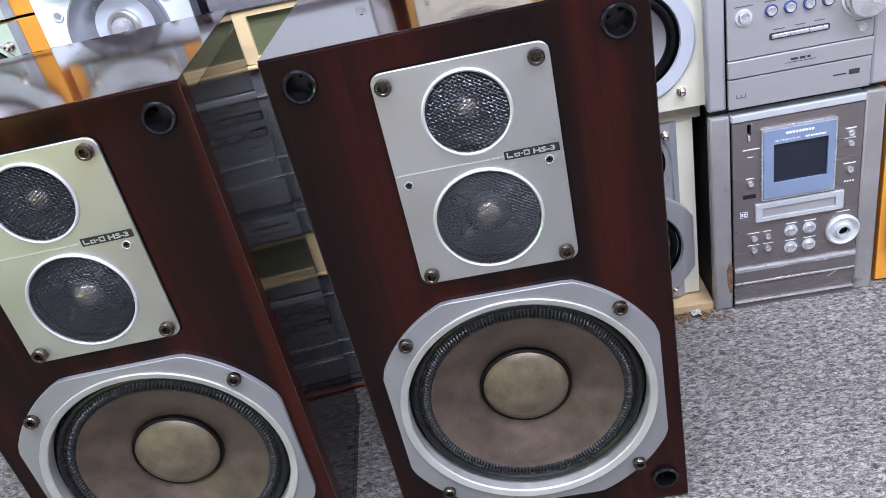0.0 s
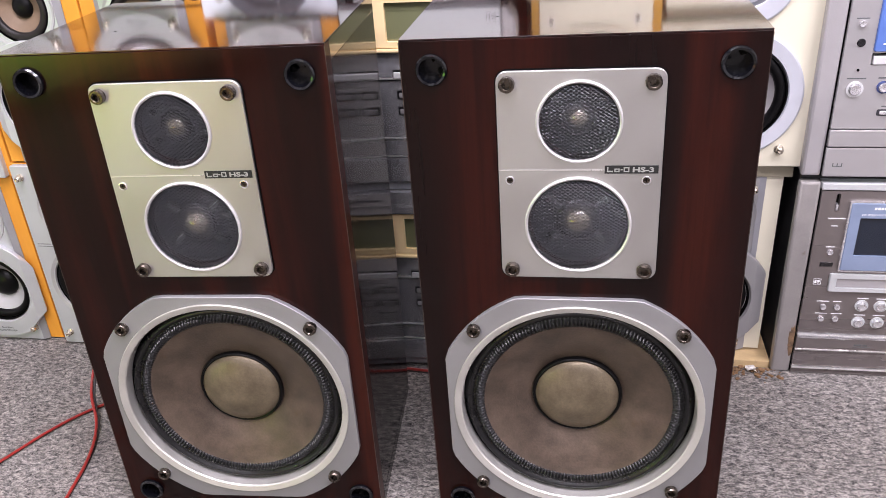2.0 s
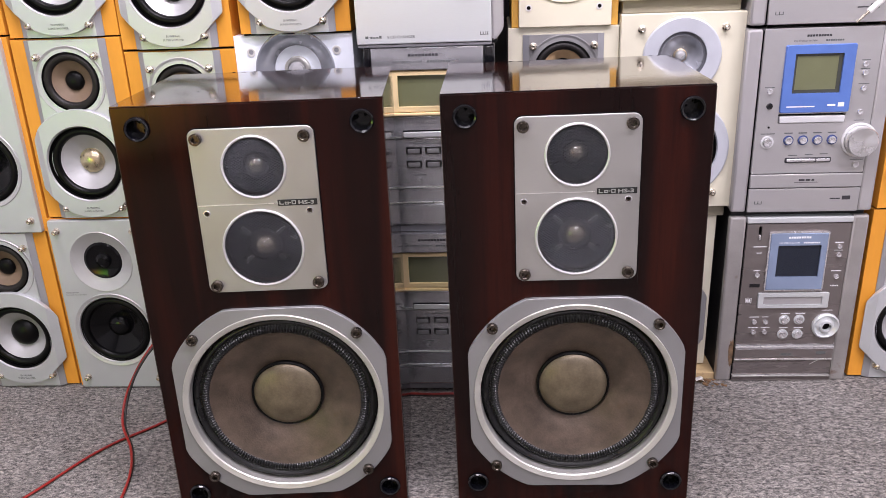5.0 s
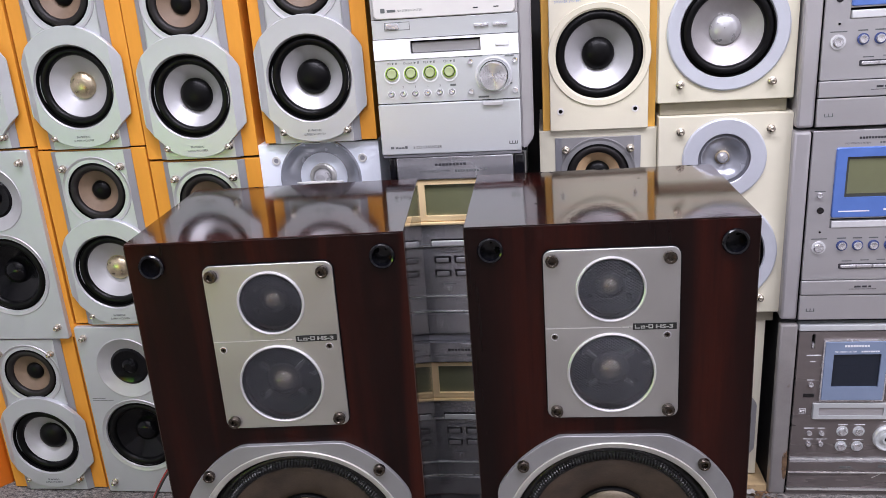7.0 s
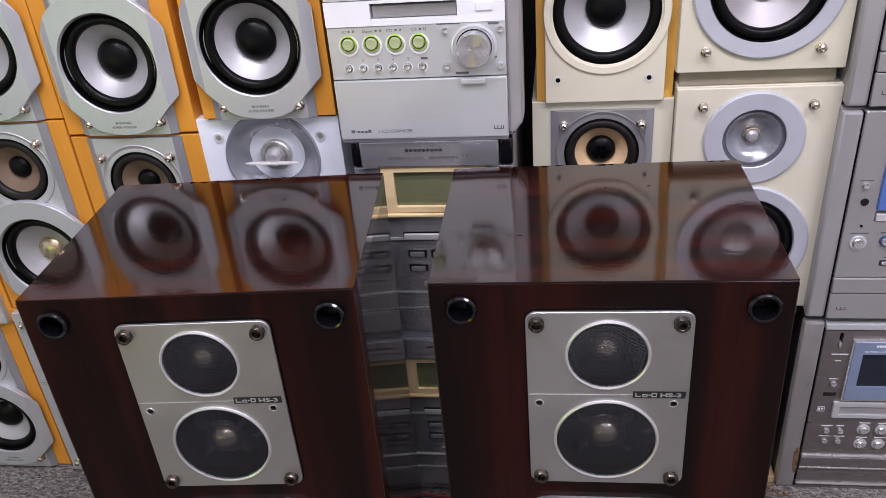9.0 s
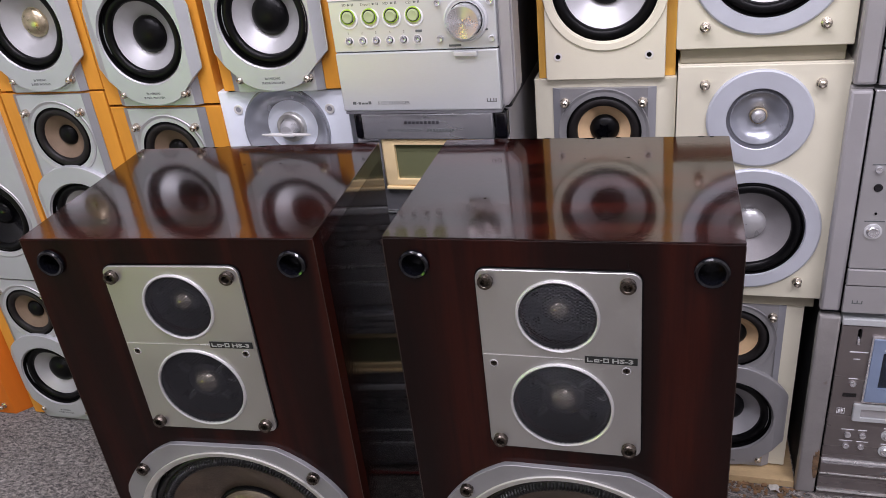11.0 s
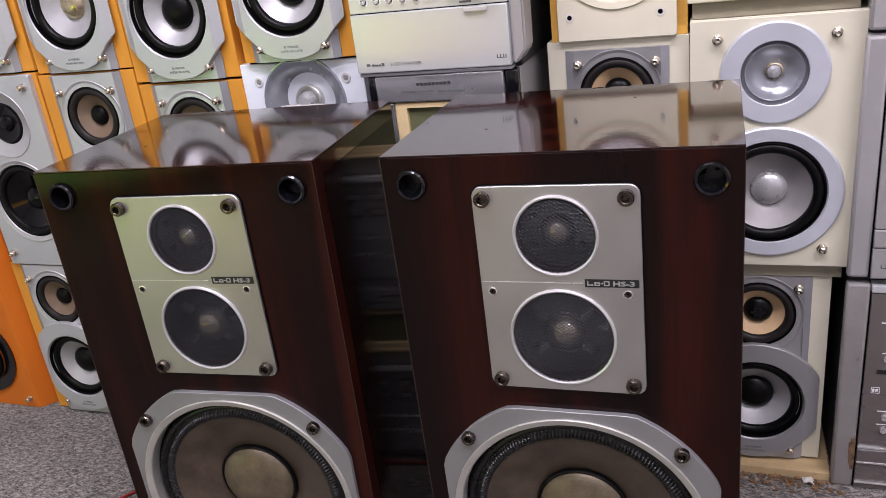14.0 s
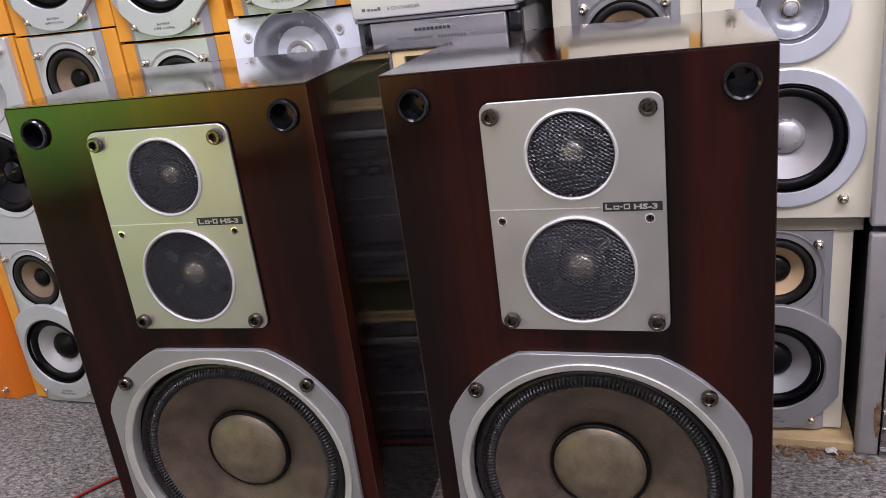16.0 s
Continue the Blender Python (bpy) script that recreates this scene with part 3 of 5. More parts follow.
    part("divider_line", box(px0 + 0.001, 0.0248, -0.0046, -0.0043, 0.4590, 0.4598), LINE_SILVER, pl)
    part("badge", box(0.0250, 0.0735, -0.0049, -0.0043, 0.4560, 0.4640, 0.0002), BADGE, pl, "small black badge with silver lettering")
    marks = bars([(0.0272, 0.0284, 0.4577, 0.4625), (0.0284, 0.0326, 0.4577, 0.4589)], -0.0050)
    for x0, x1, top in ((0.0338, 0.0386, 0.4611), (0.0422, 0.0474, 0.4625)):
        bars([(x0, x1, 0.4577, 0.4587), (x0, x1, top - 0.0010, top), (x0, x0 + 0.0011, 0.4587, top - 0.0010), (x1 - 0.0011, x1, 0.4587, top - 0.0010)], -0.0050, marks)
    bars([(0.0394, 0.0414, 0.4595, 0.4605)], -0.0050, marks)
    part("logo_mark", marks, PRINT_SILVER, pl)
    part("badge_lettering", lettering("HS-3", 0.0500, 0.4577, 0.0064, -0.0050, 0.0001, stretch=1.55, bold=0.00022), PRINT_SILVER, pl)
    for x, z in ((-0.0635, 0.5425), (0.0650, 0.5425), (0.0655, 0.3540), (-0.0630, 0.3535)):
        part("cap_screw", cap_screw(x, z, -0.0042), BRONZE, sp)
    for x in (-0.0630, 0.0632):
        sc = part("small_screw", lathe([(0.0044, -0.0043), (0.0042, -0.0049), (0.0034, -0.0050), (0.0032, -0.0045)], x, 0.4490, 24), CHROME, pl)
        part("screw_hole", lathe([(0.0033, -0.0046), (0.0, -0.0044)], x, 0.4494, 20), BRONZE, sc)
        cr = box(x - 0.0021, x + 0.0021, -0.0048, -0.0045, 0.4490, 0.4498)
        box(x - 0.0004, x + 0.0004, -0.00485, -0.0045, 0.4473, 0.4515, 0, cr)
        part("screw_slot", cr, BLACK_SOFT, sc)
    for name, (cx, cz), r in (("tweeter", TWEETER, 0.0362), ("midrange", MIDRANGE, 0.0477)):
        drv = part(name, lathe([(r + 0.0002, -0.0040), (r + 0.0002, -0.0058), (r + 0.0016, -0.0066), (r + 0.0030, -0.0058), (r + 0.0032, -0.0041)], cx, cz, 72),
                   BRIGHT, sp, "bright ring round a dark wire mesh")
        k = r / 0.0362
        cup = [(r, -0.0035), (r - 0.001, 0.0060), (0.026 * k, 0.0110), (0.0185 * k, 0.0120), (0.0178 * k, 0.0120)]
        part("driver_cup", lathe(cup, cx, cz, 48), CUP_GREY, drv)
        roll = [(0.0144 * k + 0.0033 * k * math.cos(radians(a)), 0.0115 - 0.0040 * k * math.sin(radians(a))) for a in range(0, 181, 20)]
        part("dome_edge", lathe(roll, cx, cz, 40), SURROUND_GREY, drv)
        dm = [(0.0112 * k * math.cos(radians(a)), 0.0108 - 0.0096 * k * math.sin(radians(a))) for a in range(0, 91, 10)]
        dm[-1] = (0.0, dm[-1][1])
        part("dome", lathe(dm, cx, cz, 32), DOME_METAL, drv)
        for a in (35, 145, 215, 325):
            sx, sz = cx + 0.027 * k * math.cos(radians(a)), cz + 0.025 * k * math.sin(radians(a))
            part("fixing_screw", lathe([(0.0038, 0.0120), (0.0038, 0.0005), (0.0020, 0.0005), (0.0016, 0.0022), (0.0, 0.0022)], sx, sz, 12), BLACK_SOFT, drv)
        if name == "midrange":
            for a in (40, 140, 220, 320):
                c, s = math.cos(radians(a)), math.sin(radians(a))
                arm = box(0.0165 * k, 0.0270 * k, 0.0040, 0.0115, -0.0022, 0.0022, 0.0008)
                arm.transform(Matrix.Translation((cx, 0, cz)) @ Matrix.Rotation(radians(-a), 4, "Y"))
                part("support_arm", arm, ARM_GREY, drv)
        part("grille_mesh", wire_mesh(cx, cz, r + 0.0001, -0.0044, 0.0030 * k), MESH_WIRE, drv, "dark woven wire mesh", smooth=0)
    # woofer
    cx, cz = WOOFER
    fr = part("woofer_frame", plate(clipped_circle(cx, cz - 0.0005, 0.1570, 0.1415, 0.1440), [circle(cx, cz, 0.1352, 72)], -0.0060, -0.0002, 0.0005), FRAME_SILVER, sp,
              "satin grey cast frame with cut corners")
    part("trim_ring", lathe([(0.1350, -0.0005), (0.1350, -0.0074), (0.1343, -0.0080), (0.1280, -0.0062), (0.1268, -0.0048), (0.1262, 0.0100)], cx, cz, 128),
         RING_SATIN, fr, "bright turned ring")
    part("surround", pleated_edge(cx, cz), PLEAT, fr, "black pleated cloth surround", smooth=60)
    cone = [(0.1030, 0.0062), (0.1000, 0.0078), (0.0900, 0.0112), (0.0740, 0.0172), (0.0600, 0.0232), (0.0470, 0.0300)]
    part("cone", lathe(cone, cx, cz, 96), CONE_TAUPE, fr, "aged brown-grey cone")
    part("cap_ring", lathe([(0.0502, 0.0275), (0.0494, 0.0238), (0.0480, 0.0228), (0.0464, 0.0236), (0.0460, 0.0285)], cx, cz, 72), BLACK_RUBBER, fr)
    cap = [(0.0464 * math.cos(radians(a)), 0.0255 - 0.0140 * math.sin(radians(a))) for a in range(0, 90, 9)] + [(0.0, 0.0115)]
    part("dust_cap", lathe(cap, cx, cz, 72), CAP_TAUPE, fr, "pale olive-grey dust cap")
    for sx, sz in ((-0.1060, 0.2790), (0.1080, 0.2810), (0.1090, 0.0690), (-0.1050, 0.0670)):
        part("cap_screw", cap_screw(sx, sz, -0.0060), BRONZE, fr)
    # rear terminal cup
    part("terminal_cup", box(-0.05, 0.05, HD - 0.003, HD + 0.004, 0.22, 0.29, 0.002), BLACK_PLASTIC, sp)
    return sp


SPEAKER_B = pose(0.0055, 0.004, 0.0012, 0, -0.6, 0.5)
SPEAKER_A = pose(-0.3880, -0.0180, 0.0, 0, 0, 4.4)
hero = large_speaker(SPEAKER_B)
copy_thing(hero, SPEAKER_A)

# ---- stacked small speakers ----


def hollow(x0, x1, y0, y1, z0, z1, holes, depth=0.018):
    """A cabinet whose front is pierced by the driver openings."""
    bm = plate(rect(x0, x1, z0, z1), holes, y0, y0 + depth, 0.0008)
    return box(x0, x1, y0 + depth, y1, z0, z1, 0, bm)


def driver(parent, cx, cz, y, outer, roll, cone, dome, mats, name, depth=0.014, ring_h=0.004, ratio=0.80):
    """A cone driver: bezel ring, half-roll surround, cone and dome, sunk behind the plane y."""
    bezel_m, roll_m, cone_m, dome_m = mats
    d = part(name, lathe([(outer, y), (outer, y - ring_h), (outer - 0.002, y - ring_h - 0.001), (roll + 0.001, y - 0.001), (roll, y + 0.004)], cx, cz, 64), bezel_m, parent)
    inner = roll * ratio
    prof = [(roll + 0.0005, y + 0.004)]
    for a in range(0, 181, 20):
        mid, half = (roll + inner) / 2, (roll - inner) / 2
        prof.append((mid + half * math.cos(radians(a)), y + 0.003 - half * 0.85 * math.sin(radians(a))))
    prof.append((inner - 0.001, y + 0.006))
    part("surround", lathe(prof, cx, cz, 64), roll_m, d)
    part("cone", lathe([(inner + 0.0005, y + 0.0040), (inner * 0.75, y + 0.004 + depth * 0.45), (dome, y + 0.004 + depth)], cx, cz, 64), cone_m, d)
    h = dome * 0.55
    cap = [(dome * 1.02 * math.cos(radians(a)), y + 0.004 + depth - h * math.sin(radians(a))) for a in range(0, 90, 15)] + [(0.0, y + 0.004 + depth - h)]
    part("dome", lathe(cap, cx, cz, 40), dome_m, d)
    return d


def super_octagon(cx, cz):
    """Round above, straight at the sides, cut below, with a round foot."""
    pts = []
    for i in range(120):
        a = 2 * math.pi * (i + 0.5) / 120
        c, s = abs(math.cos(a)), abs(math.sin(a))
        k = min(0.0910, 0.0812 / max(c, 1e-6)) if math.sin(a) > 0 else min(0.0930, 0.0812 / max(c, 1e-6), 0.1240 / (c + s))
        pts.append((cx + k * math.cos(a), cz + k * math.sin(a)))
    return pts


def swept_plate(cz, half):
    """The woofer plate, its sides bent back beyond x = half."""
    bm = plate(super_octagon(0, cz), [circle(0, cz, 0.0640, 56)], -0.0085, -0.0012, 0.0008)
    for s in (-1, 1):
        bmesh.ops.bisect_plane(bm, geom=bm.verts[:] + bm.edges[:] + bm.faces[:], plane_co=(s * half, 0, 0), plane_no=(s, 0, 0))
    for v in bm.verts:
        if abs(v.co.x) > half and v.co.y < -0.004:
            v.co.y += (abs(v.co.x) - half) * 0.55
    return bm


def octagon_speaker(m, box_m, baffle_m, edge_m, plate_m, mid_m, dome_m, label, group, width=0.180, height=0.300, bw=0.133, top=0.0, ring_m=None, mid_dome=None, mid_r=0.0155, dome_r=0.0252, foot=0.0, inset=0.0):
    sp = thing("bookshelf_speaker", m, label, "speaker", group)
    w2, b2 = width / 2, bw / 2
    wz, mz = 0.0985, 0.2325
    holes = [circle(0, wz, 0.0625), circle(0, mz, 0.0475)]
    part("cabinet", hollow(-w2 + inset, w2, 0.006, 0.225, 0.0028 - foot, height, holes), box_m, sp)
    # black inset block drawn for the dark shadow line under the cabinet
    part("seam_shadow", box(-w2 + inset + 0.003, w2 - 0.003, 0.012, 0.220, -foot, 0.0027 - foot), BLACK_SOFT, sp)
    part("baffle", plate(rect(-b2 + 0.010, b2 - 0.010, 0.003 - foot, height - 0.001 - top), holes, -0.0010, 0.0059), baffle_m, sp)
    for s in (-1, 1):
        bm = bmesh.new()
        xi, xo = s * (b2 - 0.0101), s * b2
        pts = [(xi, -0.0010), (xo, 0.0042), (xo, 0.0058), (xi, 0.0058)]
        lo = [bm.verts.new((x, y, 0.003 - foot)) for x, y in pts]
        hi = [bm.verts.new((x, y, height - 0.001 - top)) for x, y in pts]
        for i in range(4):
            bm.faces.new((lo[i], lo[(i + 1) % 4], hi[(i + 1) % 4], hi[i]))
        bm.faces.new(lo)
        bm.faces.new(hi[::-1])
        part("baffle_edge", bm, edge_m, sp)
    ringm = ring_m or CONE_SILVER
    # midrange: bright flange and cone
    mid = part("midrange_flange", lathe([(0.0575, -0.0008), (0.0565, -0.0022), (0.0480, 0.0005), (0.0465, 0.0025)], 0, mz, 64), ringm, sp)
    driver(sp, 0, mz, -0.0002, 0.0472, 0.0460, None, mid_r, (BLACK_SOFT, FOAM_ROLL, mid_m, mid_dome or BLACK_RUBBER), "midrange", 0.0110, 0.0008, 0.74)
    if box_m is CREAM:
        star = bmesh.new()
        tips = [star.verts.new(((0.0105 if i % 2 else 0.0062) * math.sin(math.pi * i / 6), 0.0040, mz + (0.0105 if i % 2 else 0.0062) * math.cos(math.pi * i / 6))) for i in range(12)]
        star.faces.new(tips)
        bmesh.ops.solidify(star, geom=star.faces[:], thickness=0.0020)
        part("phase_plug", star, BLACK_PLASTIC, mid)
    oc = part("woofer_plate", swept_plate(wz, 0.0665), plate_m, sp, "cut-corner woofer plate")
    part("flange", lathe([(0.0641, -0.0075), (0.0634, -0.0070), (0.0606, -0.0030), (0.0606, 0.0)], 0, wz, 64), ringm, oc)
    part("recess_wall", lathe([(0.0612, -0.0066), (0.0604, -0.0040), (0.0600, 0.0030)], 0, wz, 64), BLACK_RUBBER, oc)
    driver(sp, 0, wz, 0.0000, 0.0602, 0.0598, None, dome_r, (BLACK_SOFT, BLACK_RUBBER, CONE_SILVER, dome_m), "woofer", 0.0160, 0.0005, 0.79)
    a = lettering("BI-WIRING", 0, wz - 0.0775, 0.0046, -0.0087, 0.0001, "CENTER")
    join(a, lettering("SUPER WOOFER", 0, wz - 0.0833, 0.0046, -0.0087, 0.0001, "CENTER"))
    part("lettering", a, PRINT_GREY, oc)
    for x, z, y in ((-0.0485, 0.0210, -0.0010), (0.0485, 0.0210, -0.0010), (-0.0480, 0.2725, -0.0010), (0.0480, 0.2725, -0.0010)):
        part("grille_peg", peg(x, z, y), NICKEL, sp)
    return sp


YL = 0.320
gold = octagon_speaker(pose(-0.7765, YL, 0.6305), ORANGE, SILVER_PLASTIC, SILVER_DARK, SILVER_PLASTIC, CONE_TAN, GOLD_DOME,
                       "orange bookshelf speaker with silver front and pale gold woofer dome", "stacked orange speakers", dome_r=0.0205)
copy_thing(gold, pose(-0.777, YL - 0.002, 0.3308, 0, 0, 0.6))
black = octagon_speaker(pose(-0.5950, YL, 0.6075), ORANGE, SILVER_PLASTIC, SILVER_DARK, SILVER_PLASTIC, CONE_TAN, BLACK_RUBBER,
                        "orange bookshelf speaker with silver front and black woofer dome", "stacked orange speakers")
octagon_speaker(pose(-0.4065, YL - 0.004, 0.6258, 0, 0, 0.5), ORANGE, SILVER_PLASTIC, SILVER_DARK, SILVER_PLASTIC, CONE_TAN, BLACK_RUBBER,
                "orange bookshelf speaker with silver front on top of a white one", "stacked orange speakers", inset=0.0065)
for x, y, z, rz in ((-0.5950, YL, 0.3068, -0.4), (-0.9620, YL, 0.6362, 0), (0.6180, 0.345, 0.3138, 0.6), (0.6180, 0.345, 0.6140, 0)):
    copy_thing(black, pose(x, y, z, 0, 0, rz))
# the lowest ones have a deeper base
low = octagon_speaker(pose(-0.5900, YL + 0.004, 0.0066, 0, 0, 0.3), ORANGE, SILVER_PLASTIC, SILVER_DARK, SILVER_PLASTIC, CONE_TAN, BLACK_RUBBER,
                      "orange bookshelf speaker with silver front standing on the carpet", "stacked orange speakers", foot=0.0066)
for x, y, rz, tall in ((-0.4085, YL + 0.006, 0, 0.996), (-0.9720, YL, 0.4, 1.0), (0.6150, 0.345, -0.5, 1.023)):
    copy_thing(low, pose(x, y, 0.0066 * tall, 0, 0, rz) @ Matrix.Diagonal((1, 1, tall, 1)))

grey = octagon_speaker(pose(0.1900, 0.3680, 0.0130), CREAM, GREY_BAFFLE, SILVER_DARK, GREY_BAFFLE, CONE_PEACH, BLACK_RUBBER,
                       "cream lacquer bookshelf speaker with grey cut-corner front, stacked", "stacked cream speakers", 0.175, 0.289, 0.130, 0.0, GREY_BAFFLE, None, 0.0185)
copy_thing(grey, pose(0.0130, 0.3680, 0.0120))
octagon_speaker(pose(0.0130, 0.3660, 0.3190, 0, 0, -0.4), CREAM, GREY_BAFFLE, SILVER_DARK, GREY_BAFFLE, CONE_PEACH, BLACK_RUBBER,
                "cream lacquer bookshelf speaker with grey cut-corner front, stacked", "stacked cream speakers", 0.175, 0.3010, 0.128, 0.0100, GREY_BAFFLE, None, 0.0185)
tagged(new("support_board", finish(box(-0.0740, 0.1000, 0.380, 0.560, 0.3015, 0.3185, 0.001), "support_board", PLYWOOD)), "plain plywood board between two stacked cream speakers", "board")


def horn_speaker(m):
    """Silver-fronted speaker with a bright tweeter flare and a glossy black woofer."""
    sp = thing("bookshelf_speaker", m, "orange speaker with full silver front, flared tweeter and glossy black woofer", "speaker", "silver front speakers")
    tz, wz = 0.2510, 0.1185
    part("cabinet", hollow(-0.0910, 0.0910, 0.006, 0.225, 0.0, 0.329, [circle(0, tz, 0.0520), circle(0, wz, 0.0655)]), ORANGE, sp)
    part("baffle", plate(rect(-0.0830, 0.0830, 0.001, 0.328, 0.003), [circle(0, tz, 0.0520), circle(0, wz, 0.0655)], -0.0035, 0.0058, 0.0015), SILVER_PLASTIC, sp)
    part("tweeter_flare", lathe([(0.0560, -0.0036), (0.0550, -0.0046), (0.0520, -0.0035), (0.0430, 0.0012), (0.0340, 0.0040)], 0, tz, 64), CONE_SILVER, sp)
    part("tweeter", lathe([(0.0342, 0.0040), (0.0300, 0.0020), (0.0230, 0.0040), (0.0140, 0.0052), (0.0125, 0.0020), (0.0070, -0.0015), (0.0, -0.0025)], 0, tz, 48), CONE_BLACK, sp)
    part("woofer_flange", lathe([(0.0725, -0.0036), (0.0715, -0.0050), (0.0650, -0.0030), (0.0625, 0.0020)], 0, wz, 64), CONE_SILVER, sp)
    driver(sp, 0, wz, -0.0005, 0.0630, 0.0625, None, 0.0200, (BLACK_SOFT, BLACK_RUBBER, CONE_BLACK, CONE_BLACK), "woofer", 0.0140, 0.0004)
    part("panel_print", bars([(-0.076, -0.052, 0.1925, 0.1935), (-0.076, -0.038, 0.1885, 0.1892)], -0.0036), PRINT_GREY, sp)
    for x, z in ((-0.068, 0.309), (0.068, 0.309), (-0.068, 0.0235), (0.068, 0.0235)):
        part("grille_peg", peg(x, z, -0.0035), NICKEL, sp)
    return sp


horn = horn_speaker(pose(-0.7860, YL - 0.002, 0.0015))
copy_thing(horn, pose(-0.9640, YL, 0.3070, 0, 0, -0.4))


def white_speaker(m):
    sp = thing("bookshelf_speaker", m, "cool white bookshelf speaker with a dark grey tweeter horn", "speaker")
    tz = 0.2640
    part("cabinet", hollow(-0.0945, 0.0945, 0.0, 0.225, 0.0, 0.320, [circle(0, tz, 0.0605, 64)]), WHITE, sp)
    part("tweeter_horn", lathe([(0.0640, -0.0002), (0.0632, -0.0030), (0.0612, -0.0030), (0.0590, 0.0010), (0.0545, 0.0072), (0.0480, 0.0128), (0.0400, 0.0172), (0.0310, 0.0200), (0.0205, 0.0212)], 0, tz, 72), HORN_SHADE, sp)
    part("tweeter_ring", lathe([(0.0212, 0.0211), (0.0206, 0.0110), (0.0190, 0.0096), (0.0150, 0.0100), (0.0140, 0.0130)], 0, tz, 48), RING_SATIN, sp)
    part("tweeter_dome", lathe([(0.0142, 0.0128), (0.0125, 0.0030), (0.0075, -0.0045), (0.0, -0.0062)], 0, tz, 32), SILVER_DOME, sp)
    disc = plate(circle(0, 0, 0.0370, 48), [], -0.0008, 0.0008, 0.0004)
    disc.transform(Matrix.Translation((0, -0.0060, tz - 0.0040)) @ Matrix.Diagonal((1, 0.13, 1, 1)) @ Matrix.Rotation(radians(90), 4, "X"))
    part("diffuser_disc", disc, IVORY, sp)
    part("woofer_ring", ring(0, 0.110, -0.0003, 0.060, 0.075, 0.003), CONE_GREY, sp)
    driver(sp, 0, 0.110, -0.0060, 0.0595, 0.0590, None, 0.022, (BLACK_SOFT, BLACK_RUBBER, CONE_SILVER, BLACK_SOFT), "woofer", 0.0015, 0.0004)
    for x, z in ((-0.0680, 0.2945), (0.0680, 0.2945), (-0.0680, 0.0240), (0.0680, 0.0240)):
        part("peg_socket", lathe([(0.0070, -0.0002), (0.0066, -0.0014), (0.0042, -0.0014), (0.0038, -0.0003), (0.0, -0.0003)], x, z, 20), IVORY, sp)
        part("socket_hole", lathe([(0.0036, -0.0004), (0.0034, -0.0012), (0.0, -0.0012)], x, z, 16), SILVER_DARK, sp)
    return sp


white_speaker(pose(-0.4110, 0.3280, 0.3055))


def cream_orange_speaker(m):
    """Orange-sided speaker with a cream baffle (above the middle of the stack)."""
    sp = thing("bookshelf_speaker", m, "cream-fronted bookshelf speaker with orange wood-foil sides", "speaker")
    wz, tz = 0.1110, 0.2500
    part("cabinet", hollow(-0.0835, 0.0835, 0.007, 0.225, 0.0, 0.318, [circle(0, wz, 0.0640), circle(0, tz, 0.0400)]), AMBER, sp)
    part("baffle", plate(rect(-0.0725, 0.0715, 0.0005, 0.3175, 0.002), [circle(0, wz, 0.0640), circle(0, tz, 0.0400)], -0.0060, 0.0068, 0.0015), CREAM_BAFFLE, sp)
    part("woofer_flange", lathe([(0.0745, -0.0062), (0.0735, -0.0085), (0.0660, -0.0078), (0.0630, -0.0040)], 0, wz, 64), CREAM_BAFFLE, sp)
    driver(sp, 0, wz, -0.0030, 0.0632, 0.0628, None, 0.0235, (BLACK_SOFT, BLACK_RUBBER, CONE_SILVER, BLACK_RUBBER), "woofer", 0.0185, 0.0006)
    part("tweeter_flange", lathe([(0.0540, -0.0062), (0.0530, -0.0085), (0.0400, -0.0050), (0.0270, 0.0010)], 0, tz, 64), IVORY, sp)
    part("tweeter", lathe([(0.0272, 0.0010), (0.0230, -0.0005), (0.0150, 0.0020), (0.0120, -0.0020), (0.0, -0.0060)], 0, tz, 40), SILVER_DOME, sp)
    a = lettering("BI-WIRING", -0.0640, 0.1920, 0.0050, -0.0062, 0.0001)
    join(a, lettering("SPEAKER SYSTEM", -0.0640, 0.1865, 0.0050, -0.0062, 0.0001))
    part("lettering", a, PRINT_BLUE, sp)
    for x in (-0.0570, 0.0525):
        part("peg_socket", ring(x, 0.0305, -0.0060, 0.0030, 0.0052, 0.0008, 20), IVORY, sp)
        part("socket_hole", lathe([(0.0031, -0.0061), (0.0030, -0.0064), (0.0, -0.0064)], x, 0.0305, 16), BLACK_SOFT, sp)
    return sp


cream_orange_speaker(pose(0.0150, 0.3700, 0.6200))


